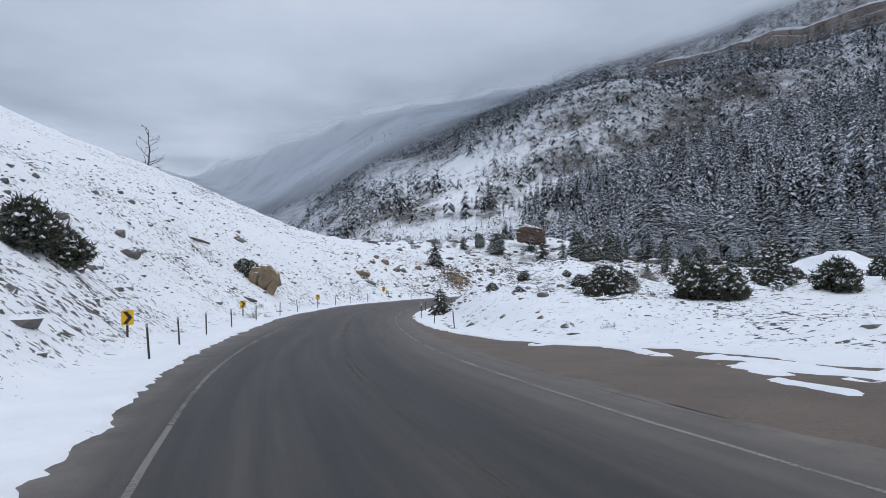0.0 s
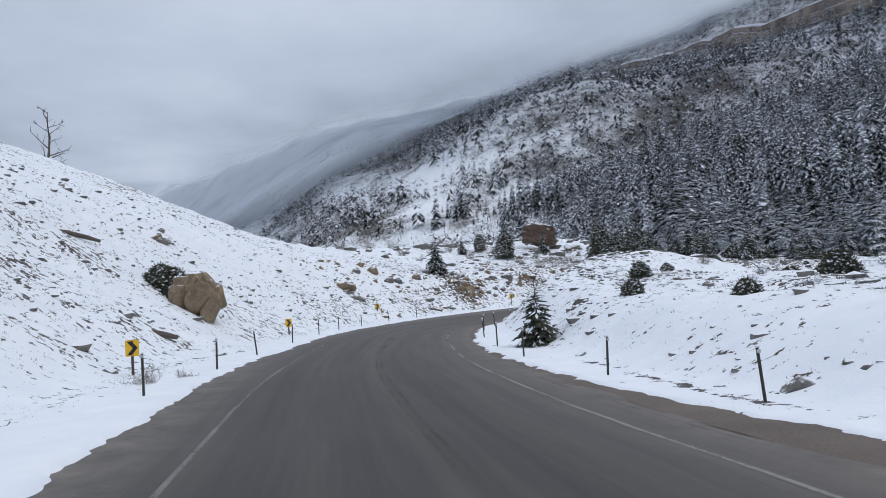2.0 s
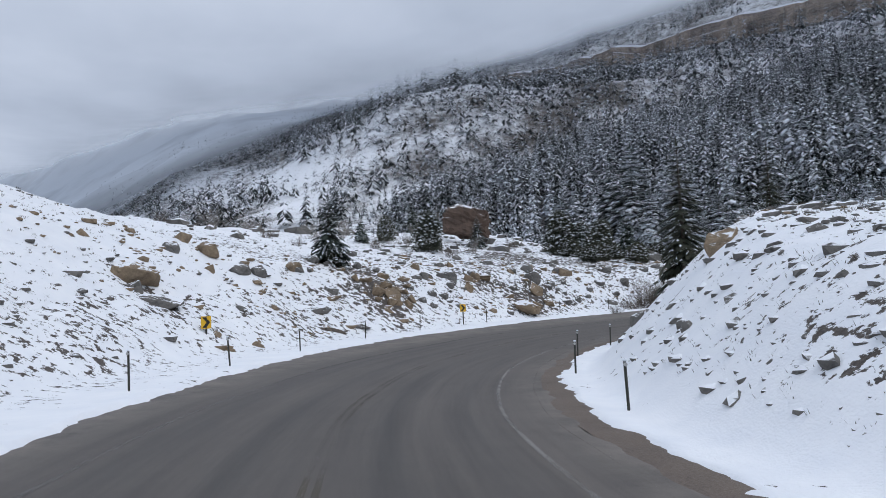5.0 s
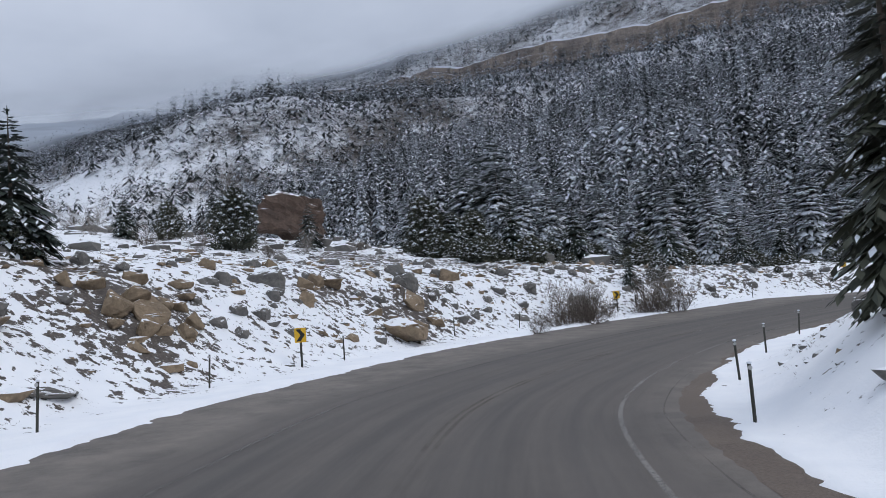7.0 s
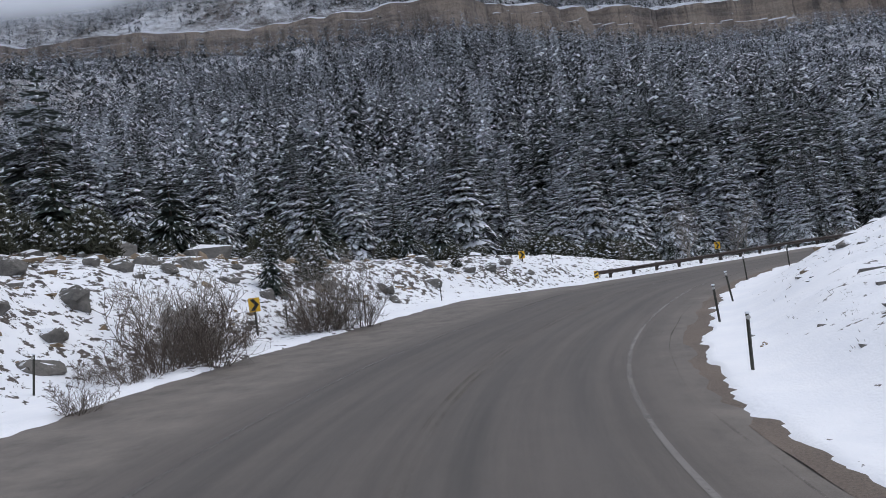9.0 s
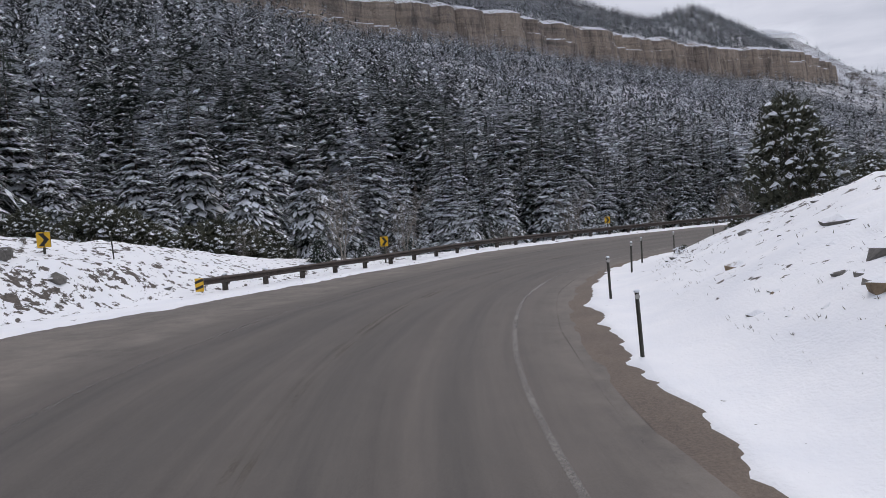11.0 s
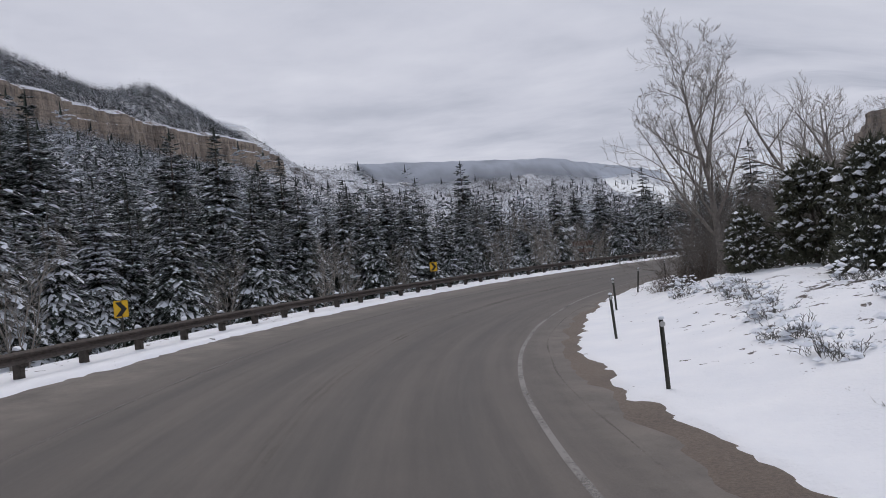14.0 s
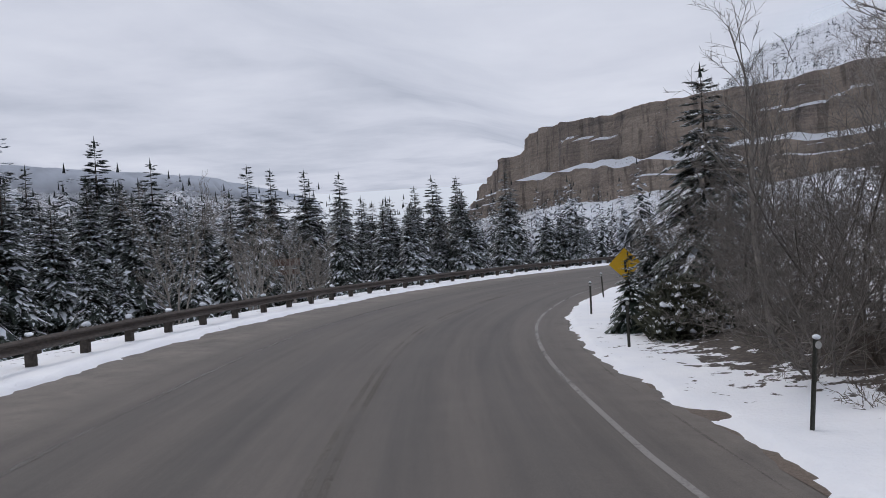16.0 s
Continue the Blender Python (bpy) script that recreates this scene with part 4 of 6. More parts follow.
def along_line(points, step, smooth):
    """Points along a line with the way its right-hand side faces, corners rounded."""
    pts = []
    for a, b in zip(points[:-1], points[1:]):
        v = (b - a) / np.hypot(*(b - a))
        nrm = np.array([v[1], -v[0]])
        q = np.linspace(0, 1, int(np.hypot(*(b - a)) / step), endpoint=False)[:, None]
        pts.append(np.hstack([a + (b - a) * q, np.repeat(nrm[None], len(q), 0)]))
    P = np.vstack(pts)
    h = smooth // 2
    for c in range(4):
        P[h:-h, c] = np.convolve(P[:, c], np.ones(smooth) / smooth, "valid")
    return P


def snapped(P, out, lim, span):
    off = np.linspace(-span, span, 121)
    X, Y = P[:, 0, None] + P[:, 2, None] * off, P[:, 1, None] + P[:, 3, None] * off
    k = np.argmax(out(X, Y) > lim, 1)
    shift = np.convolve(np.pad(off[k], 4, "edge"), np.ones(9) / 9, "valid")
    return P[:, :2] + P[:, 2:] * shift[:, None]


def build_cliffs():
    P = along_line(RIM[1:12], 3.0, 33)
    line = snapped(P, rim_shifted, 6, 90)
    h = cliff_height(line[:, 0], line[:, 1])
    cliff_band("cliff", line, P[:, 2:], cliff_foot(line[:, 0], line[:, 1]) - 10, cliff_foot(line[:, 0], line[:, 1]) + h - 1, 50, "tan limestone cliff band with snowy ledges", 14, 5)
    P = along_line(MESA[:-1], 3.0, 17)
    for lim, lo, hi, sd, text in ((-4, 58, 105, 60, "upper tan limestone cliff above the valley"), (34, 32, 60, 70, "lower grey limestone cliff under a snowy ledge")):
        line = snapped(P, mesa_out, lim, 70)
        x = line[:, 0]
        top = hi + np.interp(x, (150, 200, 212, 232, 246, 290, 306, 330, 345), (6, 8, 12, 9, -2, -6, -13, -17, -30)) * (1 if lim < 0 else .25) + 3 * vnoise(x, line[:, 1], 0.06, 3, seed=sd)
        cliff_band("cliff", line, P[:, 2:], np.full(len(line), float(lo)), top, sd, text, 42 if lim < 0 else 30, 1.0 if lim < 0 else 6.0, .7)


build_cliffs()


# ---------------------------------------------------------------- conifers
def tube(path, radii, sides=5):
    """Vertices and quads of a tapered tube."""
    path, v, q = [Vector(p) for p in path], [], []
    for i, p in enumerate(path):
        d = (path[min(i + 1, len(path) - 1)] - path[max(i - 1, 0)]).normalized()
        a = d.orthogonal().normalized()
        b = d.cross(a)
        for k in range(sides):
            g = 2 * math.pi * k / sides
            v.append(p + radii[i] * (math.cos(g) * a + math.sin(g) * b))
    for i in range(len(path) - 1):
        for k in range(sides):
            q.append((i * sides + k, i * sides + (k + 1) % sides, (i + 1) * sides + (k + 1) % sides, (i + 1) * sides + k))
    return v, q


def soup(name, tris, mats):
    v = np.array(tris, np.float32).reshape(-1, 3)
    return mesh_np(name, v, np.arange(len(v)).reshape(-1, 3), mats)


def conifer(name, seed, height, radius, label, category, mat, shape="spire", snow=0.6, group="", gap=0.0, pairs=4, fine=1.0):
    """A conifer with trunk, crown and the snow that lies on it, about the origin."""
    rs = np.random.RandomState(seed)
    root = new(name)
    tagged(root, label, category, group)
    v, q = tube([(0, 0, -0.4), (0.03, 0, height * 0.5), (0, 0, height * 0.93)], [height * 0.016 + 0.03, height * 0.008 + 0.02, 0.01], 6)
    ob = new("trunk", mesh_np("trunk", np.array(v), np.array(q), [M_BARK], smooth=True))
    ob.parent = root
    green, white = [], []
    if shape == "spire":
        g, w = needle_tree(rs, int(10 + height * 1.9), 9, pairs, radius / height, snow, 1 + 3 * gap, fine)
        green = [tuple(tuple(c * height for c in p) for p in t) for t in g]
        white = [tuple(tuple(c * height for c in p) for p in t) for t in w]
    if shape == "round":
        for k in range(int(150 + 110 * radius)):
            u, a = rs.uniform(-.2, 1), rs.uniform(0, 6.283)
            wide = math.sqrt(max(0.02, 1 - max(u, 0) ** 1.5)) * (1 + .22 * math.sin(3 * a + seed) + .15 * math.sin(7 * u + 2 * a)) * rs.uniform(.55, 1.0)
            c = np.array((radius * .85 * wide * math.cos(a), radius * .85 * wide * math.sin(a), height * (.2 + .72 * u)))
            size = (0.13 + 0.10 * radius) * rs.uniform(.7, 1.25)
            for q in range(20):
                d = rs.normal(0, 1, 3) + np.array((.9 * math.cos(a), .9 * math.sin(a), .75))
                d = d / np.linalg.norm(d)
                e = np.cross(d, rs.normal(0, 1, 3))
                e = e / np.linalg.norm(e) * size * .15
                o = c + rs.normal(0, size * .4, 3)
                green.append((o - e, o + e, o + d * size * rs.uniform(.8, 1.35)))
            if u > -.05 and rs.rand() < 0.85 * snow:
                r1, top = size * rs.uniform(.3, .8), c + np.array((.25 * size * math.cos(a), .25 * size * math.sin(a), size * rs.uniform(.3, .8)))
                ring = [top + np.array((r1 * rs.uniform(.6, 1.3) * math.cos(g * .898), r1 * rs.uniform(.6, 1.3) * math.sin(g * .898), -r1 * rs.uniform(.4, 1.1))) for g in range(7)]
                low = [p * np.array((1, 1, 1)) + (top - p) * .35 - np.array((0, 0, size * .3)) for p in ring]
                for g in range(7):
                    white.append((top, ring[g], ring[(g + 1) % 7]))
                    white.append((ring[g], low[g], ring[(g + 1) % 7]))
    for nm, tr, mm in (("crown", green, mat), ("snow", white, M_FIRSNOW)):
        if tr:
            ob = tagged(new(nm, soup(nm, tr, [mm])), kind="stuff")
            ob.parent = root
    return root


def ground_at(x, y):
    return float(ground_z(np.array([float(x)]), np.array([float(y)]))[0])


def settle(root, x, y, scale=1.0, turn=0.0, sink=0.1, lean=0.0):
    root.matrix_basis = pose(x, y, ground_at(x, y) - sink, lean, 0, turn) @ Matrix.Diagonal((scale, scale, scale, 1))
    return root


def copy_at(ob, x, y, scale=1.0, turn=0.0, sink=0.1, lean=0.0, stretch=1.0):
    c = copy_thing(ob, Matrix())
    c.matrix_basis = pose(x, y, ground_at(x, y) - sink, lean, 0, turn) @ Matrix.Diagonal((scale, scale, scale * stretch, 1))
    return c


ASPENS = ((83.5, 139.9, 1.1, 20), (89.5, 136.2, 1.0, 100), (104.5, 121.5, 1.0, 60), (117.5, 83, 1.2, 10), (119.5, 74, 1.25, 210), (122, 66, 1.15, 300), (120, 92, 1.0, 140), (126, 55, 1.3, 40), (115.5, 100, .95, 250), (121, 40, 1.4, 90), (109, 112, .75, 20), (124, 60, 1.3, 170), (117.2, 78, 1.0, 330), (112.5, 104, .9, 80))


def plant_spruces():
    kinds = [conifer("spruce", 100 + i, 12.0, r, "tall dark green spruce with snow on its branches", "spruce tree", M_NEAR, snow=0.85 * sn, group="spruces behind the guardrail", gap=g, pairs=9)
             for i, (r, sn, g) in enumerate(((2.3, 1.15, 0), (2.2, .45, .03), (2.5, 1.2, 0), (2.1, .35, .05), (2.2, 1.0, .03)))]
    rs = random.Random(3)
    used = set()
    for i, (x, y, h) in enumerate(SPOTS + [(159.6, 43.4, 21), (147, 8.4, 19), (130, 21, 12.5), (208, 10, 27), (163, 36, 17)]):
        if any((x - a) ** 2 + (y - b) ** 2 < 7 for a, b, _, _ in ASPENS):
            continue
        k = rs.choice((1, 3, 3, 1, 1) if y < 112 else (0, 1, 2, 3, 4) if y < 138 else (0, 2, 2, 0, 4))
        if k not in used:
            used.add(k)
            settle(kinds[k], x, y, h / 12, rs.uniform(0, 360))
        else:
            copy_at(kinds[k], x, y, h / 12, rs.uniform(0, 360))


plant_spruces()


# ---------------------------------------------------------------- bare trees and shrubs
def shoots(seed, height, stems, counts, ratios, flare, trunk, bole=.25, thin=.006, rise=.25, bend=.10):
    """A leafless crown: every limb bears side shoots along its length, level by level."""
    rs = np.random.RandomState(seed)
    V, T = [], []
    base = 0
    lv = []
    for k in range(stems):
        a = 6.283 * k / max(stems, 1) + rs.uniform(-.5, .5)
        o = 0.05 if stems == 1 else rs.uniform(.15, 1) * flare
        d = np.array((math.cos(a) * o, math.sin(a) * o, 1.0))
        p = np.array((math.cos(a) * .15 * (stems > 1), math.sin(a) * .15 * (stems > 1), -.2))
        lv.append((p, d / np.linalg.norm(d), height * rs.uniform(.8, 1.0) * (1 if stems == 1 else rs.uniform(.6, 1)), trunk))
    heavy = 0
    for level in range(len(counts) + 1):
        if level == 1:
            heavy = len(T)
        seg = 1 if level == len(counts) and level > 1 else (6, 4, 3, 2, 2)[level]
        sides = 6 if level == 0 and trunk > .08 else (4 if level == 1 and trunk > .08 else 3)
        nxt = []
        for p, d, L, r in lv:
            pts, dirs, cur, dd = [p], [d], p, d
            for i in range(seg):
                dd = dd + rs.normal(0, bend, 3) + np.array((0, 0, .05 * (level > 0)))
                dd = dd / np.linalg.norm(dd)
                cur = cur + dd * L / seg
                pts.append(cur)
                dirs.append(dd)
            ref = np.array((.3, .9, .2)) if abs(d[2]) > .8 else np.array((0, 0, 1.0))
            e1 = np.cross(d, ref)
            e1 /= np.linalg.norm(e1)
            e2 = np.cross(d, e1)
            for i, q in enumerate(pts):
                rr = max(r * (1 - .85 * i / seg), thin * (1 - .6 * i / seg))
                for g in range(sides):
                    V.append(q + rr * (math.cos(6.283 * g / sides) * e1 + math.sin(6.283 * g / sides) * e2))
            for i in range(seg):
                for g in range(sides):
                    T.append((base + i * sides + g, base + i * sides + (g + 1) % sides, base + (i + 1) * sides + (g + 1) % sides, base + (i + 1) * sides + g))
            base += (seg + 1) * sides
            if level < len(counts):
                lo = bole if level == 0 else .15
                for k in range(counts[level]):
                    f = lo + (1 - lo) * (k + rs.uniform(0, 1)) / counts[level]
                    i = min(int(f * seg), seg - 1)
                    w = f * seg - i
                    o = pts[i] * (1 - w) + pts[i + 1] * w
                    side = np.cross(dirs[i + 1], rs.normal(0, 1, 3))
                    side /= np.linalg.norm(side)
                    nd = dirs[i + 1] * rs.uniform(.45, .8) + side * rs.uniform(.6, 1.0) + np.array((0, 0, rise))
                    nxt.append((o, nd / np.linalg.norm(nd), L * ratios[level] * (1.15 - .6 * f) * rs.uniform(.7, 1.2), max(r * (1 - .85 * f) * .6, thin)))
        lv = nxt
    return np.array(V), np.array(T), heavy


def crown_tree(name, seed, height, stems, counts, ratios, flare, trunk, mat, label, category, group="", **kw):
    v, q, heavy = shoots(seed, height, stems, counts, ratios, flare, trunk, **kw)
    root = tagged(new(name), label, category, group)
    for nm, quads in (("trunk" if stems == 1 else "stem", q[:heavy]), ("crown", q[heavy:])):
        used, idx = np.unique(quads, return_inverse=True)
        ob = tagged(new(nm, mesh_np(nm, v[used], idx.reshape(-1, 4), [mat], smooth=True)), kind="stuff")
        ob.parent = root
    return root


def plant_bare():
    c1 = crown_tree("cottonwood_tree", 11, 12.5, 1, (15, 9, 7, 5), (.56, .5, .45, .5), 0, .20, M_TWIG, "tall leafless cottonwood tree with a wide crown of twigs", "tree", "bare cottonwoods", bole=.2, thin=.008, rise=.3)
    settle(c1, 93.4, 95.0, 1.0, 150)
    c2 = crown_tree("cottonwood_tree", 12, 11, 3, (10, 8, 6), (.5, .5, .5), .35, .16, M_TWIG, "leafless cottonwood tree with several leaning stems", "tree", "bare cottonwoods", thin=.008, rise=.35)
    settle(c2, 89.0, 90.2, 1.15, 40)
    copy_at(c1, 80, 84, .95, 130)
    copy_at(c2, 91.0, 84.5, .9, 200)
    copy_at(c1, 90.0, 74.0, .85, 260)
    thicket = crown_tree("brush_tree", 13, 6.0, 6, (11, 6, 4), (.45, .5, .5), .75, .045, M_THICKET, "dense leafless brown thicket tree beside the road", "tree", "thicket trees", bole=.06, thin=.008, rise=.12, bend=.15)
    settle(thicket, 92.6, 92.3, .95, 0)
    turn = 0
    for x, y, k in ((94.6, 88.8, .85), (90.2, 95.6, .95), (91.2, 88.4, 1.05), (95.8, 84.2, .8), (93.4, 81.2, 1.0), (87.4, 94.6, 1.0), (89.0, 98.6, .7), (96.6, 78.6, .7), (86.0, 88.6, 1.1), (97.2, 74.0, .8), (94.6, 75.6, 1.0), (84.0, 96.4, .9), (89.6, 79.6, 1.1), (98.4, 69.6, .8), (95.6, 92.2, .6), (96.6, 87.2, .6), (94.0, 95.0, .7), (92.6, 98.2, .6), (95.8, 94.2, .7), (94.6, 91.2, 1.0), (96.4, 89.8, .7), (93.4, 93.8, .9), (96.0, 81.6, .9), (94.8, 86.2, 1.1)):
        turn += 71
        copy_at(thicket, x, y, k, turn, .1)
    pale = crown_tree("aspen_tree", 21, 6, 4, (10, 6, 4), (.38, .45, .5), .3, .05, M_PALE, "pale leafless young aspen clump in front of spruces", "tree", "bare aspens", bole=.2, thin=.006, rise=.4)
    settle(pale, *ASPENS[0])
    for x, y, k, r in ASPENS[1:]:
        copy_at(pale, x, y, k, r)
    lean = crown_tree("aspen_tree", 23, 7.5, 1, (14, 6, 4), (.34, .45, .5), 0, .085, M_PALE, "pale leaning leafless aspen beside the road", "tree", "bare aspens", bole=.35, thin=.006, rise=.35)
    settle(lean, 96.3, 91.6, 1.0, 100, lean=8)
    brush = [crown_tree("bare_shrub", 31 + i, h, n, (8, 5), (.42, .5), (1.1, 1.1, .5)[i], .02, m, text, "shrub", "bare shrubs", bole=.1, thin=.009, bend=.16)
             for i, (h, n, m, text) in enumerate(((3.0, 17, M_BRUSH, "dense leafless brown shrub with tangled twigs"), (2.2, 16, M_BRUSH, "low leafless brown brush in the snow"), (3.8, 14, M_PALE, "tall grey leafless willow shrub")))]
    first = [(31.2, 146.4, 1.3), (33.4, 147.0, 1.5), (41.4, 147.2, 1.4)]
    for ob, (x, y, k) in zip(brush, first):
        settle(ob, x, y, k, 0, .15)
    rs = random.Random(8)
    for x, y, k, i in ((29.6, 145.6, .9, 1), (32.2, 145.2, .9, 0), (33.8, 148.2, 1.25, 2), (32.9, 147.6, 1.1, 2), (34.4, 147.6, 1.0, 2), (42.4, 146.8, 1.1, 0), (41.0, 148.4, 1.3, 0), (40.6, 147.2, .9, 0), (26.0, 142.9, .6, 1), (36.5, 148.4, .7, 0), (40.2, 148.6, .75, 1), (29.3, 147.2, .6, 1), (42.5, 150, .7, 2), (-17.8, 36.2, .9, 0), (-18.8, 38, .7, 2), (8.3, 37.3, .3, 1), (17.5, 46, .6, 0), (13, 50.5, .6, 2),
                       (95.3, 96.2, .55, 1), (97.4, 84.6, .6, 1), (94.9, 93.6, .7, 1), (98.3, 79, .7, 0), (99, 70, .8, 0), (94.0, 99.5, .5, 0), (92.6, 98.6, .7, 0), (84, 146, .8, 2), (92, 137, .7, 0), (100, 128, .8, 2), (111, 108, .7, 0), (-13.6, 60, .3, 1), (-14.3, 58.4, .35, 0),
                       (-0.4, 163, .9, 2), (6, 160, .8, 0), (3, 168, 1.0, 2), (-6, 158, .8, 0), (26, 171, .7, 0), (-12, 165, 1.0, 2), (-3, 152, .5, 0), (8, 152, .5, 1), (14, 158, .7, 0), (18, 162, .8, 2), (-16, 156, .7, 0), (-22, 162, .9, 2), (11, 168, .9, 0), (-8, 175, 1.0, 2), (2, 180, 1.0, 0), (15, 180, 1.0, 2), (-18, 178, 1.0, 0),
                       (20, 62, .7, 0), (27, 52, .8, 1), (33, 63, .9, 0), (25, 84, .8, 2), (36, 76, 1.0, 0), (16, 88, .5, 1), (42, 60, 1.0, 2), (31, 92, .8, 0), (21, 98, .6, 1), (48, 72, 1.1, 0), (40, 88, 1.0, 2), (30, 40, .8, 0), (38, 46, .9, 2)):
        copy_at(brush[i], x, y, k, rs.uniform(0, 360), .12)
    dead = crown_tree("dead_tree", 47, 8.5, 1, (13, 3), (.34, .4), 0, .2, M_BARK, "dead leaning leafless tree on the crest of the hill", "tree", bole=.25, thin=.035, rise=-.1, bend=.12)
    settle(dead, -58.5, 143.5, 1.35, 0)
    dead.matrix_basis = dead.matrix_basis @ Matrix.Rotation(radians(13), 4, 'Y')


plant_bare()


def plant_junipers():
    big = conifer("juniper_tree", 200, 6.0, 2.3, "bushy juniper tree with clumps of snow on it", "juniper tree", M_JUNIPER, "round", .95, "junipers")
    settle(big, 87.6, 99.4, .70, 0)
    low = conifer("juniper_bush", 201, 1.6, 1.15, "low dark juniper bush with snow on it", "bush", M_JUNIPER, "round", .85, "juniper bushes")
    settle(low, 77.5, 118.9, .45, 0)
    rs = random.Random(4)
    for x, y, k in ((85.0, 100.8, .72), (89.6, 100.6, .45), (81.4, 104.6, .62), (84.5, 98, .8), (12.4, 161.6, .85), (31.2, 166.4, 1.0), (35, 168, .8), (47, 153.2, .45), (22.4, 50.9, .55), (-1.0, 138.0, .38), (9, 171, .6), (40, 172, .9), (52, 170, .8), (60, 168, .7), (78, 165, .9), (76, 112, .5)):
        copy_at(big, x, y, k, rs.uniform(0, 360), .15)
    for x, y, k in ((72.7, 120.6, .5), (71.6, 123.6, .25), (11.3, 51.5, 1.2), (15.4, 45.6, 1.2),
                    (17, 45.0, 1.1), (-20.4, 81.9, 1.0), (-22.0, 83.4, .9), (-21.2, 83.0, 1.1), (-19.6, 83.2, .9), (-18.2, 35.4, 1.4), (-17.4, 37, 1.1), (4.9, 69, .5), (6.5, 61, .45), (14, 57, .8), (19, 58, 1.0), (24, 55, 1.1), (28, 60, 1.2), (12, 64, .7), (22, 66, 1.1), (30, 48, 1.2), (34, 55, 1.3), (18, 74, 1.0), (26, 76, 1.2), (9, 80, .6), (37, 68, 1.4), (44, 52, 1.4), (41, 80, 1.3), (29, 68, 1.2), (20, 82, .9), (35, 96, 1.2), (50, 84, 1.5), (46, 96, 1.4), (24, 46, 1.2), (36, 40, 1.4), (55, 66, 1.6), (16, 94, .5),
                    (98.0, 88.0, .95), (97.6, 86.4, .8),  (66, 155, .6), (72, 156, .7), (84.5, 104.6, .9), (62, 152.2, .4)):
        copy_at(low, x, y, k, rs.uniform(0, 360), .08)
    snowy = conifer("snowy_bush", 206, 2.4, 1.7, "bushy young conifer bent under clumps of fresh snow", "bush", M_JUNIPER, "round", 1.0, "snowy bushes at the forest foot")
    settle(snowy, 95.0, 151.5, 1.3, 0)
    for k in range(64):
        st = rs.uniform(172, 216)
        x, y = (float(q) for q in along(st, -float(left_width(st)) - (rs.uniform(13, 21) if st < 196 else rs.uniform(10.5, 16))))
        copy_at(snowy, x, y, rs.uniform(.4, 1.05), rs.uniform(0, 360), .15)
    v, q, heavy = shoots(61, 1.0, 20, (6, 3), (.45, .5), 1.6, .012, bole=.2, thin=.008, bend=.2)
    sage = tagged(new("sage_bush"), "low grey sage bush carrying clumps of snow", "bush", "sage bushes")
    ob = tagged(new("crown", mesh_np("crown", v, q, [M_SAGE], smooth=True)), kind="stuff")
    ob.parent = sage
    pads, rp = [], np.random.RandomState(62)
    for k in range(34):
        a, u = rp.uniform(0, 6.283), rp.uniform(.1, 1)
        w = math.sqrt(1 - u * u * .9) * rp.uniform(.4, 1.0)
        top, r1 = np.array((.85 * w * math.cos(a), .85 * w * math.sin(a), .12 + .66 * u)), rp.uniform(.05, .15)
        ring = [top + np.array((r1 * rp.uniform(.6, 1.3) * math.cos(g * .898), r1 * rp.uniform(.6, 1.3) * math.sin(g * .898), -r1 * rp.uniform(.4, .8))) for g in range(7)]
        for g in range(7):
            pads += [(top, ring[g], ring[(g + 1) % 7]), (ring[(g + 1) % 7], ring[g], top - np.array((0, 0, r1)))]
    ob = tagged(new("snow", soup("snow", pads, [M_FIRSNOW])), kind="stuff")
    ob.parent = sage
    settle(sage, 75.9, 118.0, .8, 0)
    for x, y, k in ((82.1, 115.4, .8), (79.6, 117.0, .9), (81.0, 114.4, 1.0), (83.4, 113.8, .9), (80.4, 115.8, .6), (84.6, 111.6, .9), (78.2, 117.8, .7), (85.8, 109.2, .9), (87.2, 107.0, 1.0), (88.4, 105.4, .9), (77.4, 116.4, .8), (79.2, 113.8, 1.1), (82.0, 111.4, 1.0), (78.5, 119.4, .4), (90.2, 104.6, .8), (83.6, 108.8, 1.0), (91.6, 101.6, .9), (93.0, 99.6, .8),
                    (95.0, 97.0, .5), (73.4, 120.4, .7), (74.6, 121.6, .45), (69.2, 124.6, .5), (66.4, 125.6, .4), (19, 106, .5), (14, 101, .5), (8.8, 60.6, .5), (10.2, 55.4, .6), (13.6, 53.0, .8), (18.4, 52.0, .9), (21.0, 47.4, .9), (25.6, 50.2, 1.0), (9.4, 66.4, .5), (12.4, 71.2, .6), (16.2, 66.8, .8), (20.4, 70.6, .9), (24.6, 62.4, 1.0)):
        copy_at(sage, x, y, k, rs.uniform(0, 360), .06)
    slim = conifer("young_spruce", 202, 5.0, 1.6, "young snow-dusted spruce growing on the bank", "spruce tree", M_SPRUCE, "spire", .35, "young spruces", pairs=14, fine=.6)
    settle(slim, 43.0, 152.4, .62, 0)
    shore = conifer("young_pine", 205, 3.4, 1.25, "small open dark pine with a little snow beside the marker posts", "pine tree", M_JUNIPER, "spire", .25, "pines", gap=.06, pairs=10, fine=.8)
    settle(shore, 0.1, 68.9, 1.0, 0)
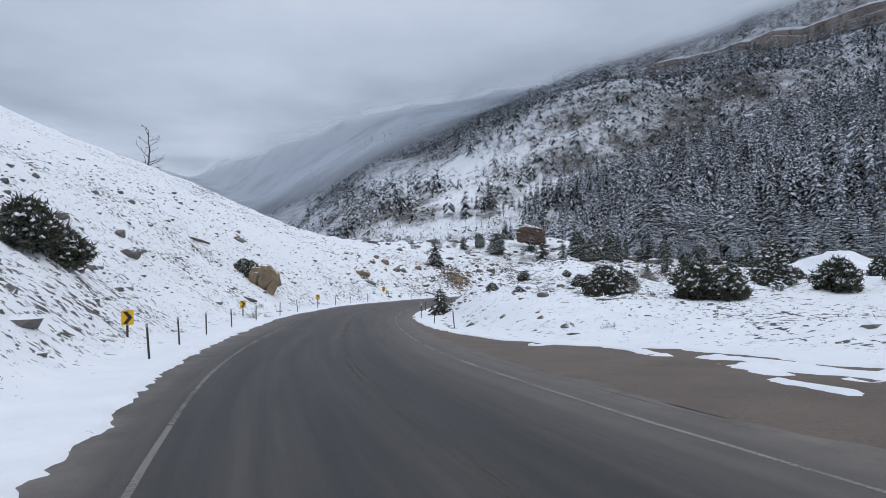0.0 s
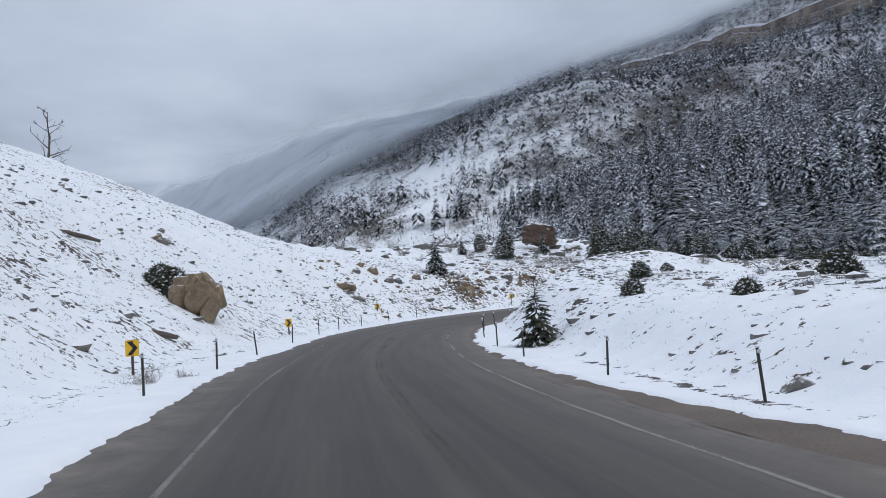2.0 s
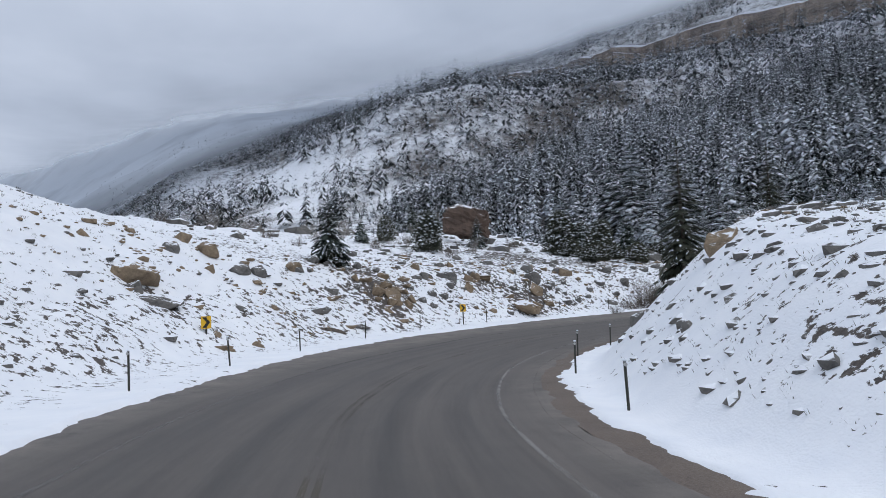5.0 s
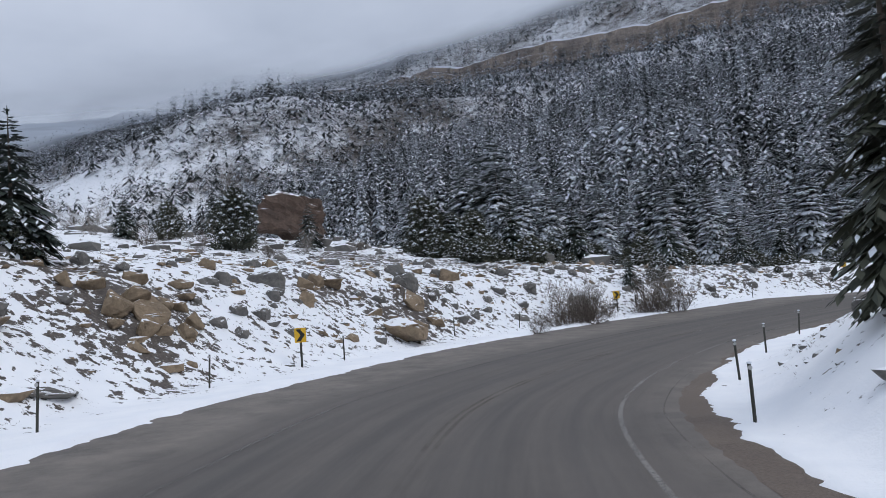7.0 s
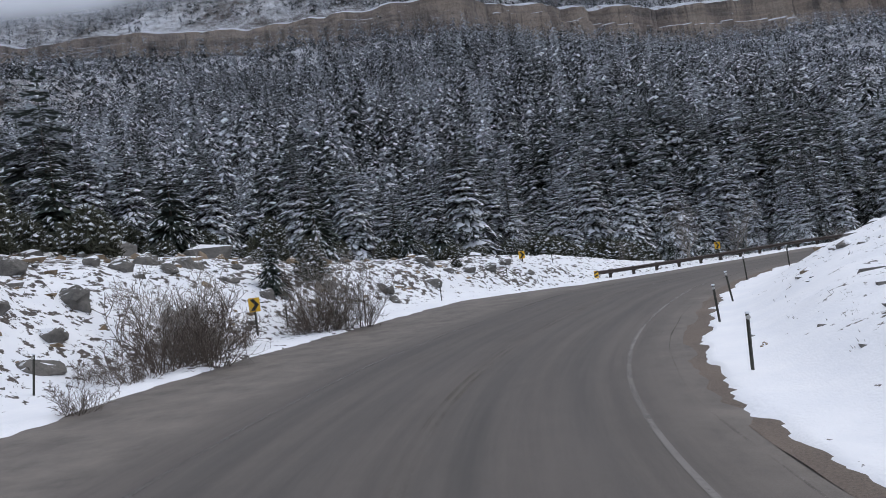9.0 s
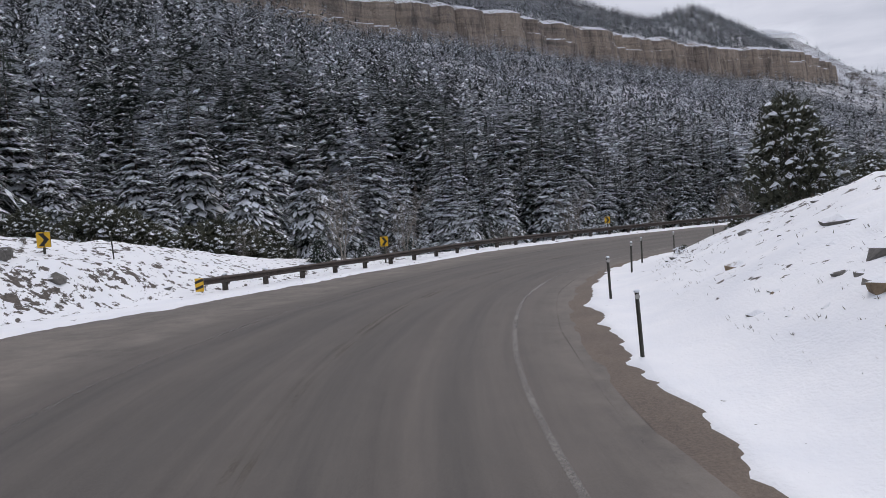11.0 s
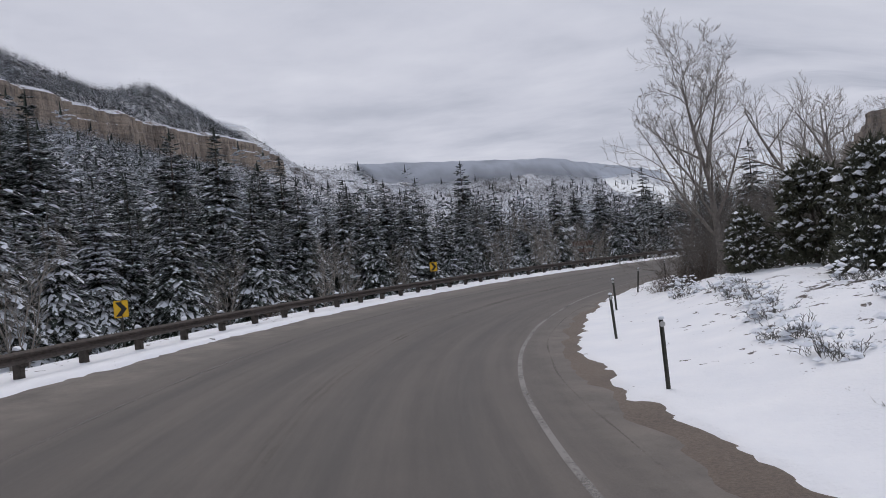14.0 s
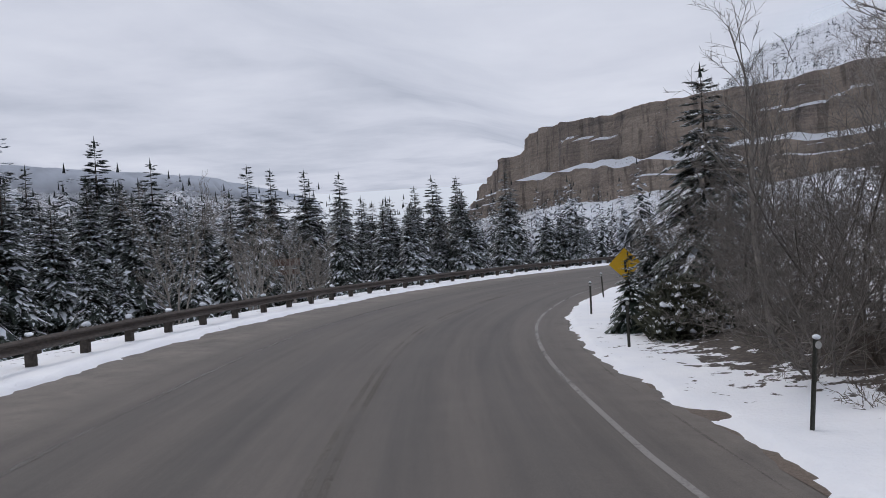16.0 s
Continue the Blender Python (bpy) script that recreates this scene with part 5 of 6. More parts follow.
    for x, y, k in ((-1.2, 138.6, 1.2), (33, 165, 1.1), (21, 170, .9), (5, 165, .7), (17, 192, 1.2), (40, 165, 1.3), (47, 164, 1.4),
                    (82.8, 141.2, .55), (86.5, 138.9, .4), (90.6, 136.0, .5), (107.0, 117, .5), (62, 156, .8), (68, 161, 1.1), (74, 160, 1.2), (56, 160, 1.2), (99.3, 86.6, .5)):
        copy_at(slim, x, y, k, rs.uniform(0, 360))
    pine = conifer("pine_tree", 203, 9.5, 1.55, "thin open-crowned pine tree with snow clumps on its limbs", "pine tree", M_JUNIPER, "spire", .12, "pines", gap=.12, pairs=16, fine=.5)
    settle(pine, 16.1, 115.6, 1.0, 0)
    copy_at(big, 68.0, 120.6, .78, 70)
    copy_at(pine, 18.6, 111.5, .6, 200)
    fir = conifer("fir_tree", 204, 8.2, 2.4, "dark dense fir tree with snow on its lower branches", "fir tree", M_NEAR, "spire", .25, "firs", pairs=14, fine=.65)
    settle(fir, 96.9, 81.8, .98, 0)
    copy_at(fir, 97.0, 80.0, .42, 90)
    copy_at(fir, 98.9, 79.6, .46, 200)


plant_junipers()


# ---------------------------------------------------------------- boulders and stones
def boulder_mesh(name, seed, mat, cuts=16, sub=3, rough=0.07):
    """An angular block: the hull of scattered points, its faces broken up."""
    rs = random.Random(seed)
    bm = bmesh.new()
    for k in range(cuts):
        d = Vector((rs.gauss(0, 1), rs.gauss(0, 1), rs.gauss(0, 1))).normalized()
        bm.verts.new(d * rs.uniform(.8, 1.1))
    bmesh.ops.convex_hull(bm, input=list(bm.verts))
    bmesh.ops.delete(bm, geom=[v for v in bm.verts if not v.link_faces], context="VERTS")
    bmesh.ops.bevel(bm, geom=list(bm.edges), offset=.05, segments=1, affect="EDGES")
    bmesh.ops.triangulate(bm, faces=list(bm.faces))
    for k in range(sub - 1):
        bmesh.ops.subdivide_edges(bm, edges=[e for e in bm.edges if e.calc_length() > .22], cuts=1, use_grid_fill=True)
    bmesh.ops.triangulate(bm, faces=list(bm.faces))
    o = Vector((rs.uniform(0, 50), rs.uniform(0, 50), 0))
    for v in bm.verts:
        p = v.co.copy()
        crack = max(0.0, .10 - abs(noise.noise(p * 1.3 + o))) * 1.1
        v.co = p * (1 + rough * noise.fractal(p * 2.2 + o, 0.8, 2.0, 4) - crack)
    me = bpy.data.meshes.new(name)
    bm.to_mesh(me)
    bm.free()
    me.materials.append(mat)
    return me


GREY_STONES = [boulder_mesh("boulder", 300 + i, M_GREY, 20 + 2 * i) for i in range(7)]
TAN_STONES = [boulder_mesh("boulder", 320 + i, M_TAN, 9 + i, 3, .05) for i in range(6)]


def boulder(x, y, w, h, tan, seed, depth=0.8, up=0.06, label=""):
    rs = random.Random(seed)
    me = rs.choice(TAN_STONES if tan else GREY_STONES)
    ob = new("boulder", me)
    z = ground_at(x, y)
    ob.matrix_basis = pose(x, y, z + up * h, rs.uniform(-12, 12), rs.uniform(-12, 12), rs.uniform(0, 360)) @ Matrix.Diagonal((w * .54, w * .54 * depth, h * .62, 1))
    big = "large " if w > 2.2 else ""
    return tagged(ob, label or (f"{big}weathered tan sandstone boulder set in the snowy bank" if tan else f"{big}grey granite boulder half buried in snow"), "boulder", "boulders on the banks")


def place_boulders():
    tan = [(1.4, 136.6, 1.4, 1.0), (3.9, 136.8, 1.5, 1.1), (2.6, 137.6, 1.6, 1.0), (4.8, 136.4, 1.2, .8), (0.4, 136.2, 1.0, .7), (1.9, 134.6, 1.1, .6), (3.6, 135.2, 1.0, .7), (2.8, 136.4, 1.7, 1.0), (4.4, 137.4, 1.0, .8), (1.0, 137.4, 1.1, .8), (15.8, 144.4, 1.6, 1.2), (18.6, 144.4, 1.5, 1.0), (20.4, 145.4, 1.4, 1.1), (13.0, 145.6, 1.5, 1.3), (-1.8, 131.8, 2.0, .6), (-27.0, 97.5, 1.6, 1.1), (-13.1, 120.2, 2.9, 1.5), (-11.7, 131.6, 1.8, 1.3), (-10.1, 130.8, 1.9, 1.4), (-9.6, 126.6, 1.0, .9), (-4.3, 133.9, 1.4, 1.0), (2.0, 135.6, 2.0, 1.6), (3.3, 136.0, 2.1, 1.7), (2.9, 134.9, 1.5, 1.0), (4.4, 135.6, 1.3, 1.0), (1.0, 135.0, 1.1, .8),
           (14.1, 146.4, 2.6, 1.5), (12.1, 144.8, 1.3, 1.4), (11.4, 142.4, 1.3, 1.3), (11.5, 140.4, .7, .7), (19.5, 146.6, 2.1, 1.9), (17.0, 143.4, 3.7, 1.6), (27.5, 152, 1.3, .9), (9.8, 103.4, 1.5, 1.7), (6.0, 50.9, 1.2, .8), (34, 129.2, .5, .35)]
    grey = [(58.5, 152.5, 1.5, 1.0), (64.3, 150.7, 1.7, 1.0), (66.3, 150.3, 1.3, .7), (64.0, 152.3, .9, .5), (59.3, 151.5, 1.0, .6), (58.4, 153.0, 1.2, .8), (67.4, 151.0, .8, .5), (6.0, 137.6, 1.1, .8), (8.4, 140.0, 1.2, .9), (7.0, 137.6, .8, .6), (9.6, 141.8, .9, .7), (21.9, 148.4, 1.2, .9), (24.4, 147.4, 1.2, .9), (26.6, 149.2, 1.1, .9), (23.0, 147.8, .9, .7), (29.6, 149.4, 1.2, .8), (-11.7, 118.4, 2.6, 1.0), (-12.0, 128.1, 1.3, 1.1), (-7.9, 129.4, 1.5, 1.0), (-6.8, 129.9, 1.3, 1.1), (-2.6, 137.4, 1.2, .7), (7.1, 141.6, 1.1, 1.1), (7.2, 139.3, 1.0, .8), (-3.0, 128.9, 1.7, .6), (-.2, 129.6, 1.8, .5), (-7.8, 122.6, .9, .5),
            (20.0, 150.0, 1.5, 1.4), (16.9, 145.9, 1.2, .8), (23.8, 149.7, 1.0, .9), (30.7, 153.4, 1.3, .9), (28.3, 150.5, 1.5, .7), (31.9, 151.6, 1.5, 1.3), (22.7, 146.5, 1.4, .7), (28.3, 148, 1.5, .8), (21.4, 147.7, .8, .6), (15.0, 141.7, .8, .7),
            (15.4, 145.6, .9, .7), (35.1, 149.4, 1.9, 1.5), (51.4, 151.4, 1.6, .9), (56.2, 150.9, 1.3, .7), (61.6, 151.2, 1.4, .8), (34.9, 154.8, .9, .6), (35.4, 150.4, 2.0, 1.2), (42.0, 152.0, 1.0, .8), (69.5, 154.4, 1.7, .9), (72.5, 155.2, 1.5, .6), (50.9, 150.6, .9, .7), (35.5, 129.6, .5, .3)]
    grey2 = [(-14.9, 71.6, 1.1, .4), (-14.5, 72.5, .8, .35), (-15.1, 70.7, .7, .35), (-12.8, 118.9, 1.5, .9), (-26.3, 97.4, 1.3, .8), (-23.6, 58.2, 1.5, 1.1), (-26.3, 62.4, 1.2, .8), (-26.7, 54, 1.4, .7), (7.4, 53.8, 1.2, .8), (16.7, 45.8, 1.2, 1.1), (2.2, 53.0, .45, .3), (3.2, 50, .4, .3), (5.3, 99.2, .6, .45),
             (4.8, 98.2, .5, .5), (8.8, 108.0, .9, .8), (47.3, 152.5, 1.3, 1.1), (10.2, 148.2, 1.3, .9), (6.2, 146.8, 1.2, .8), (24.6, 155, 1.4, 1.0), (16.4, 152.0, 1.2, .8), (18.1, 149.1, .9, .7), (25.8, 148.2, 1.0, .6), (38, 153.8, 1.0, .7), (20.6, 119.5, .8, .5)]
    n = 400
    for rows, t in ((tan, True), (grey, False), (grey2, False)):
        for x, y, w, h in rows:
            n += 1
            boulder(x, y, w, h, t, n)
    rs = random.Random(91)
    for k in range(95):
        st = rs.uniform(141, 192)
        x, y = (float(q) for q in along(st, -float(left_width(st)) - rs.uniform(4.6, 9.5) - 5 * rs.random() ** 2))
        w = min(2.2, math.exp(rs.gauss(-.25, .4)))
        n += 1
        boulder(x, y, w, w * rs.uniform(.6, .9), rs.random() < .45, n, up=-.02)
    for k in range(9):
        st = rs.uniform(112, 146)
        x, y = (float(q) for q in along(st, rs.uniform(4.6, 10.5)))
        w = min(.9, math.exp(rs.gauss(-.9, .4)))
        n += 1
        boulder(x, y, w, w * rs.uniform(.5, .8), rs.random() < .25, n, up=-.3)
    bm = bmesh.new()
    for dx, dy, dz, k, sx, sy, sz, yaw in ((0, 0, 0, 5, 1.0, .9, 1.0, 10), (.45, .1, -.2, 4, .75, .7, .8, 70), (-.4, -.1, -.15, 3, .8, .7, .75, 130), (.2, -.3, .25, 5, .7, .6, .65, 200), (-.2, .2, .3, 4, .7, .6, .6, 260), (.4, -.35, -.4, 3, .7, .6, .5, 320)):
        part_bm = bmesh.new()
        part_bm.from_mesh(TAN_STONES[k])
        bmesh.ops.transform(part_bm, matrix=pose(dx, dy, dz, 12 * k, 8 * k, yaw) @ Matrix.Diagonal((sx, sy, sz, 1)), verts=part_bm.verts)
        spare = bpy.data.meshes.new("spare")
        part_bm.to_mesh(spare)
        part_bm.free()
        bm.from_mesh(spare)
        bpy.data.meshes.remove(spare)
    crag = part("boulder", bm, M_TAN)
    crag.matrix_basis = pose(-19.2, 81.2, 3.6, 6, -8, 20) @ Matrix.Diagonal((1.7, 2.1, 2.2, 1))
    tagged(crag, "huge cracked tan sandstone boulder jutting from the snowy bank", "boulder", "boulders on the banks")
    bm = bmesh.new()
    bmesh.ops.create_cube(bm, size=2.0)
    bmesh.ops.subdivide_edges(bm, edges=list(bm.edges), cuts=9, use_grid_fill=True)
    for v in bm.verts:
        p = v.co.copy()
        q = p * .66 + p.normalized() * .46
        q.z -= .16 * (q.x + .3) ** 2 * (q.z > 0)
        v.co = q * (1 + .24 * noise.fractal(p * 1.5 + Vector((3, 7, 1)), .7, 2.0, 5) - max(0.0, .04 - abs(noise.noise(p * 2.1 + Vector((9, 2, 5))))) * .9)
    great = part("boulder", bm, M_RED)
    great.matrix_basis = pose(22.2, 178.8, 12.9, 0, 7, -16) @ Matrix.Diagonal((3.0, 2.2, 1.9, 1))
    tagged(great, "huge blocky red-brown sandstone boulder below the forest", "boulder", "boulders on the banks")
    for x, y, yaw, ln in ((-26.7, 82.0, 40, 3.0), (-18.6, 72.6, 10, 1.8), (-2.0, 127.0, 35, 1.8)):
        rs = random.Random(int(ln * 10 + yaw))
        v, q = tube([(-ln / 2, 0, .05), (-ln / 5, .06, .12), (ln / 5, -.04, .1), (ln / 2, .05, .06)], [.13, .16, .15, .1], 8)
        v += [Vector((-ln / 2, 0, .05)), Vector((ln / 2, .05, .06))]
        caps = [(32, (k + 1) % 8, k, k) for k in range(8)] + [(33, 24 + k, 24 + (k + 1) % 8, 24 + (k + 1) % 8) for k in range(8)]
        bm = bmesh.new()
        bv = [bm.verts.new(p) for p in v]
        for f in q + [c[:3] for c in caps]:
            bm.faces.new([bv[i] for i in f])
        ob = part("log", bm, M_BARK)
        ob.matrix_basis = pose(x, y, ground_at(x, y) + .05, 0, 14, yaw)
        tagged(ob, "dark fallen log lying on the snowy slope", "log", "fallen logs")


place_boulders()


def scatter(name, count, seed, pick, size, mat, label, flat=0.6):
    """Stones or tufts too many to count, joined."""
    rs = np.random.RandomState(seed)
    bm = bmesh.new()
    bmesh.ops.create_icosphere(bm, subdivisions=1, radius=1.0)
    base = np.array([v.co for v in bm.verts])
    bm.verts.index_update()
    tri = np.array([[v.index for v in f.verts] for f in bm.faces])
    bm.free()
    x, y = pick(rs, count)
    z = ground_z(x, y)
    r = size(rs, len(x))
    n = len(x)
    jit = rs.uniform(.6, 1.25, (n, len(base), 1))
    yaw = rs.uniform(0, 6.28, n)
    pts = base[None] * jit
    pts[:, :, 0] *= rs.uniform(.8, 1.5, (n, 1))
    pts[:, :, 2] *= flat
    c, s = np.cos(yaw)[:, None], np.sin(yaw)[:, None]
    X = (pts[:, :, 0] * c - pts[:, :, 1] * s) * r[:, None] + x[:, None]
    Y = (pts[:, :, 0] * s + pts[:, :, 1] * c) * r[:, None] + y[:, None]
    Z = pts[:, :, 2] * r[:, None] + z[:, None] + 0.02 * r[:, None]
    V = np.stack([X, Y, Z], -1).reshape(-1, 3)
    T = (tri[None] + np.arange(n)[:, None, None] * len(base)).reshape(-1, 3)
    tagged(new(name, mesh_np(name, V, T, [mat])), label, name.replace("_", " "), kind="stuff")


def banks(lo_l, hi_l, lo_r, hi_r, s0, s1, share=.65):
    def pick(rs, n):
        s = rs.uniform(s0, s1, n)
        left = rs.rand(n) < share
        d = np.where(left, -left_width(s) - lo_l - (hi_l - lo_l) * rs.rand(n) ** 1.4, np.maximum(right_width(s) + lo_r, 4) + (hi_r - lo_r) * rs.rand(n) ** 1.4)
        x, y = along(s, d)
        q = vnoise(x, y, 0.12, 3, seed=61) + rs.uniform(-.5, .5, n)
        return x[q > -.15], y[q > -.15]
    return pick


def upland(rs, n):
    x, y = rs.uniform(-40, 110, n), rs.uniform(150, 260, n)
    s, d = station(x, y)
    k = (-d - left_width(s) > 12) & (vnoise(x, y, 0.04, 3, seed=62) + rs.uniform(-.4, .4, n) > 0)
    return x[k], y[k]


scatter("stones", 7500, 71, banks(3.2, 34, 2.5, 14, 20, 205), lambda rs, n: np.clip(np.exp(rs.normal(-2.1, .55, n)), .05, .5), M_GREY, "scattered small grey stones poking out of the snow")
scatter("stones", 1400, 74, banks(4.0, 16, 1.5, 10, 108, 152, .1), lambda rs, n: np.clip(np.exp(rs.normal(-2.2, .5, n)), .05, .3), M_GREY, "scattered grey stones on the inner snow bank")
scatter("stones", 1500, 73, banks(4.0, 16, 3, 12, 130, 195, .92), lambda rs, n: np.clip(np.exp(rs.normal(-1.75, .5, n)), .06, .5), M_TAN, "scattered tan stones on the cut bank")
scatter("stones", 1100, 72, upland, lambda rs, n: np.clip(np.exp(rs.normal(-.6, .5, n)), .2, 1.6), M_GREY, "field of grey boulders below the forest", .75)


def tufts(count, seed, pick, mat, label):
    """Dead grass and sage stalks, joined."""
    rs = np.random.RandomState(seed)
    x, y = pick(rs, count)
    z = ground_z(x, y)
    V, n = [], len(x)
    for k in range(7):
        a, h = rs.uniform(0, 6.28, n), rs.uniform(.04, .15, n)
        o, w = rs.uniform(0, .14, n), rs.uniform(.008, .022, n)
        bx, by = x + o * np.cos(a), y + o * np.sin(a)
        tx, ty = bx + h * .7 * np.cos(a), by + h * .7 * np.sin(a)
        V.append(np.stack([np.stack([bx - w * np.sin(a), by + w * np.cos(a), z], -1), np.stack([bx + w * np.sin(a), by - w * np.cos(a), z], -1), np.stack([tx, ty, z + h], -1)], 1))
    V = np.concatenate(V).reshape(-1, 3)
    tagged(new("dead_grass", mesh_np("dead_grass", V, np.arange(len(V)).reshape(-1, 3), [mat])), label, "dead grass", kind="stuff")


tufts(17000, 81, banks(2.6, 30, 2.0, 16, 20, 225), plain("dead_grass", (0.10, 0.08, 0.055), .9, spread=.4), "tufts of dead grass and sage poking through the snow")


# ---------------------------------------------------------------- road furniture
M_STEEL = plain("weathered_green_steel", (0.055, 0.055, 0.045), .6, .4, .35, 20)
M_RUST = plain("rusty_weathering_steel", (0.064, 0.050, 0.043), .75, .2, .4, 8)
M_WOOD = plain("dark_treated_timber", (0.06, 0.05, 0.042), .9, 0, .35, 12)
M_SIGNY = plain("yellow_sign_sheeting", (0.72, 0.42, 0.015), .4, 0, .06, 4)
M_SIGNK = plain("black_sign_paint", (0.012, 0.012, 0.012), .5, 0, .1, 4)
M_REFL = plain("pale_reflector", (0.42, 0.42, 0.40), .35, 0, .15, 20)
M_BROWN = plain("brown_crossarm_timber", (0.09, 0.045, 0.03), .7, 0, .3, 6)


def box_bm(bm, x0, x1, y0, y1, z0, z1, bevel=0.0):
    r = bmesh.ops.create_cube(bm, size=1.0)
    for v in r["verts"]:
        v.co = Vector(((x0 + x1) / 2 + v.co.x * (x1 - x0), (y0 + y1) / 2 + v.co.y * (y1 - y0), (z0 + z1) / 2 + v.co.z * (z1 - z0)))
    if bevel:
        bmesh.ops.bevel(bm, geom=list({e for v in r["verts"] for e in v.link_edges}), offset=bevel, segments=2, affect="EDGES")
    return bm


def extrude_bm(bm, outline, y0, y1):
    """A flat outline in x and z, given thickness along y."""
    a, b = [bm.verts.new((x, y0, z)) for x, z in outline], [bm.verts.new((x, y1, z)) for x, z in outline]
    n = len(outline)
    bm.faces.new(a)
    bm.faces.new(b[::-1])
    for i in range(n):
        bm.faces.new((a[(i + 1) % n], a[i], b[i], b[(i + 1) % n]))
    return bm


def channel(bm, w, depth, z0, z1):
    t = .008
    out = [(-w / 2 - .012, 0), (-w / 2, 0), (-w / 4, -depth), (w / 4, -depth), (w / 2, 0), (w / 2 + .012, 0), (w / 2 + .012, t), (w / 2 - .006, t), (w / 4 - .006, -depth + t), (-w / 4 + .006, -depth + t), (-w / 2 + .006, t), (-w / 2 - .012, t)]
    lo, hi = [bm.verts.new((x, y, z0)) for x, y in out], [bm.verts.new((x, y, z1)) for x, y in out]
    n = len(out)
    for i in range(n):
        bm.faces.new((lo[i], lo[(i + 1) % n], hi[(i + 1) % n], hi[i]))
    bm.faces.new(hi)
    return bm


def build_delineators():
    post = new("delineator_post")
    tagged(post, "dark steel roadside marker post with a pale round reflector", "marker post", "delineator posts")
    part("post", channel(bmesh.new(), .045, .025, -.3, 1.22), M_STEEL, post)
    bm = bmesh.new()
    bmesh.ops.create_cone(bm, cap_ends=True, segments=14, radius1=.045, radius2=.045, depth=.015, matrix=Matrix.Translation((0, -.045, 1.14)) @ Matrix.Rotation(radians(90), 4, "X"))
    part("reflector", bm, M_REFL, post, "pale round reflector")
    bm = bmesh.new()
    bmesh.ops.create_icosphere(bm, subdivisions=2, radius=.055, matrix=Matrix.Translation((0, -.01, 1.235)) @ Matrix.Diagonal((1, .8, .6, 1)))
    part("snow_cap", bm, M_FIRSNOW, post, "small cap of snow")
    inner = [(1.1, 49.6), (-.3, 56), (-1.5, 63.5), (-1.7, 70), (-1.5, 77.5), (-.5, 86.5), (1.4, 95.5), (4.0, 104), (7.5, 111.4), (11.9, 116.7), (17.2, 121.3), (24.6, 126.0), (31.3, 129.2), (38.9, 130.9), (44.3, 131.2), (52.5, 131.6), (59.6, 130.2), (66.6, 127.5), (72.3, 125.3), (78.4, 121.6), (84.1, 117), (88.3, 111.9), (92.5, 105.3), (96.5, 97.2), (99.2, 89.6), (101.1, 81.1), (101.5, 73)]
    outer = [(-8.9, 26.2), (-10.4, 32.8), (-11.6, 39.7), (-12.5, 47), (-13.1, 54.9), (-13.1, 62.3), (-13.0, 69), (-12.7, 77.5), (-12.3, 87), (-11.6, 94.7), (-10.2, 102.5), (-7.8, 109.8), (-4.8, 116.5), (-.3, 125.9), (4.6, 132.2), (11.6, 138.0), (21.0, 144.4), (27.2, 146.6), (40.8, 149.8), (46.6, 149.6), (54, 149.2), (64, 149.2), (71, 148.2)]
    rs = random.Random(6)
    first = True
    for x, y in inner + outer:
        x, y = float(x), float(y)
        s = float(station(np.array([x]), np.array([y]))[0][0])
        m = pose(x, y, ground_at(x, y), rs.gauss(0, 2.2), rs.gauss(0, 2.2), math.degrees(heading(s)) - 90 + rs.gauss(0, 6))
        if first:
            post.matrix_basis, first = m, False
        else:
            copy_thing(post, m)


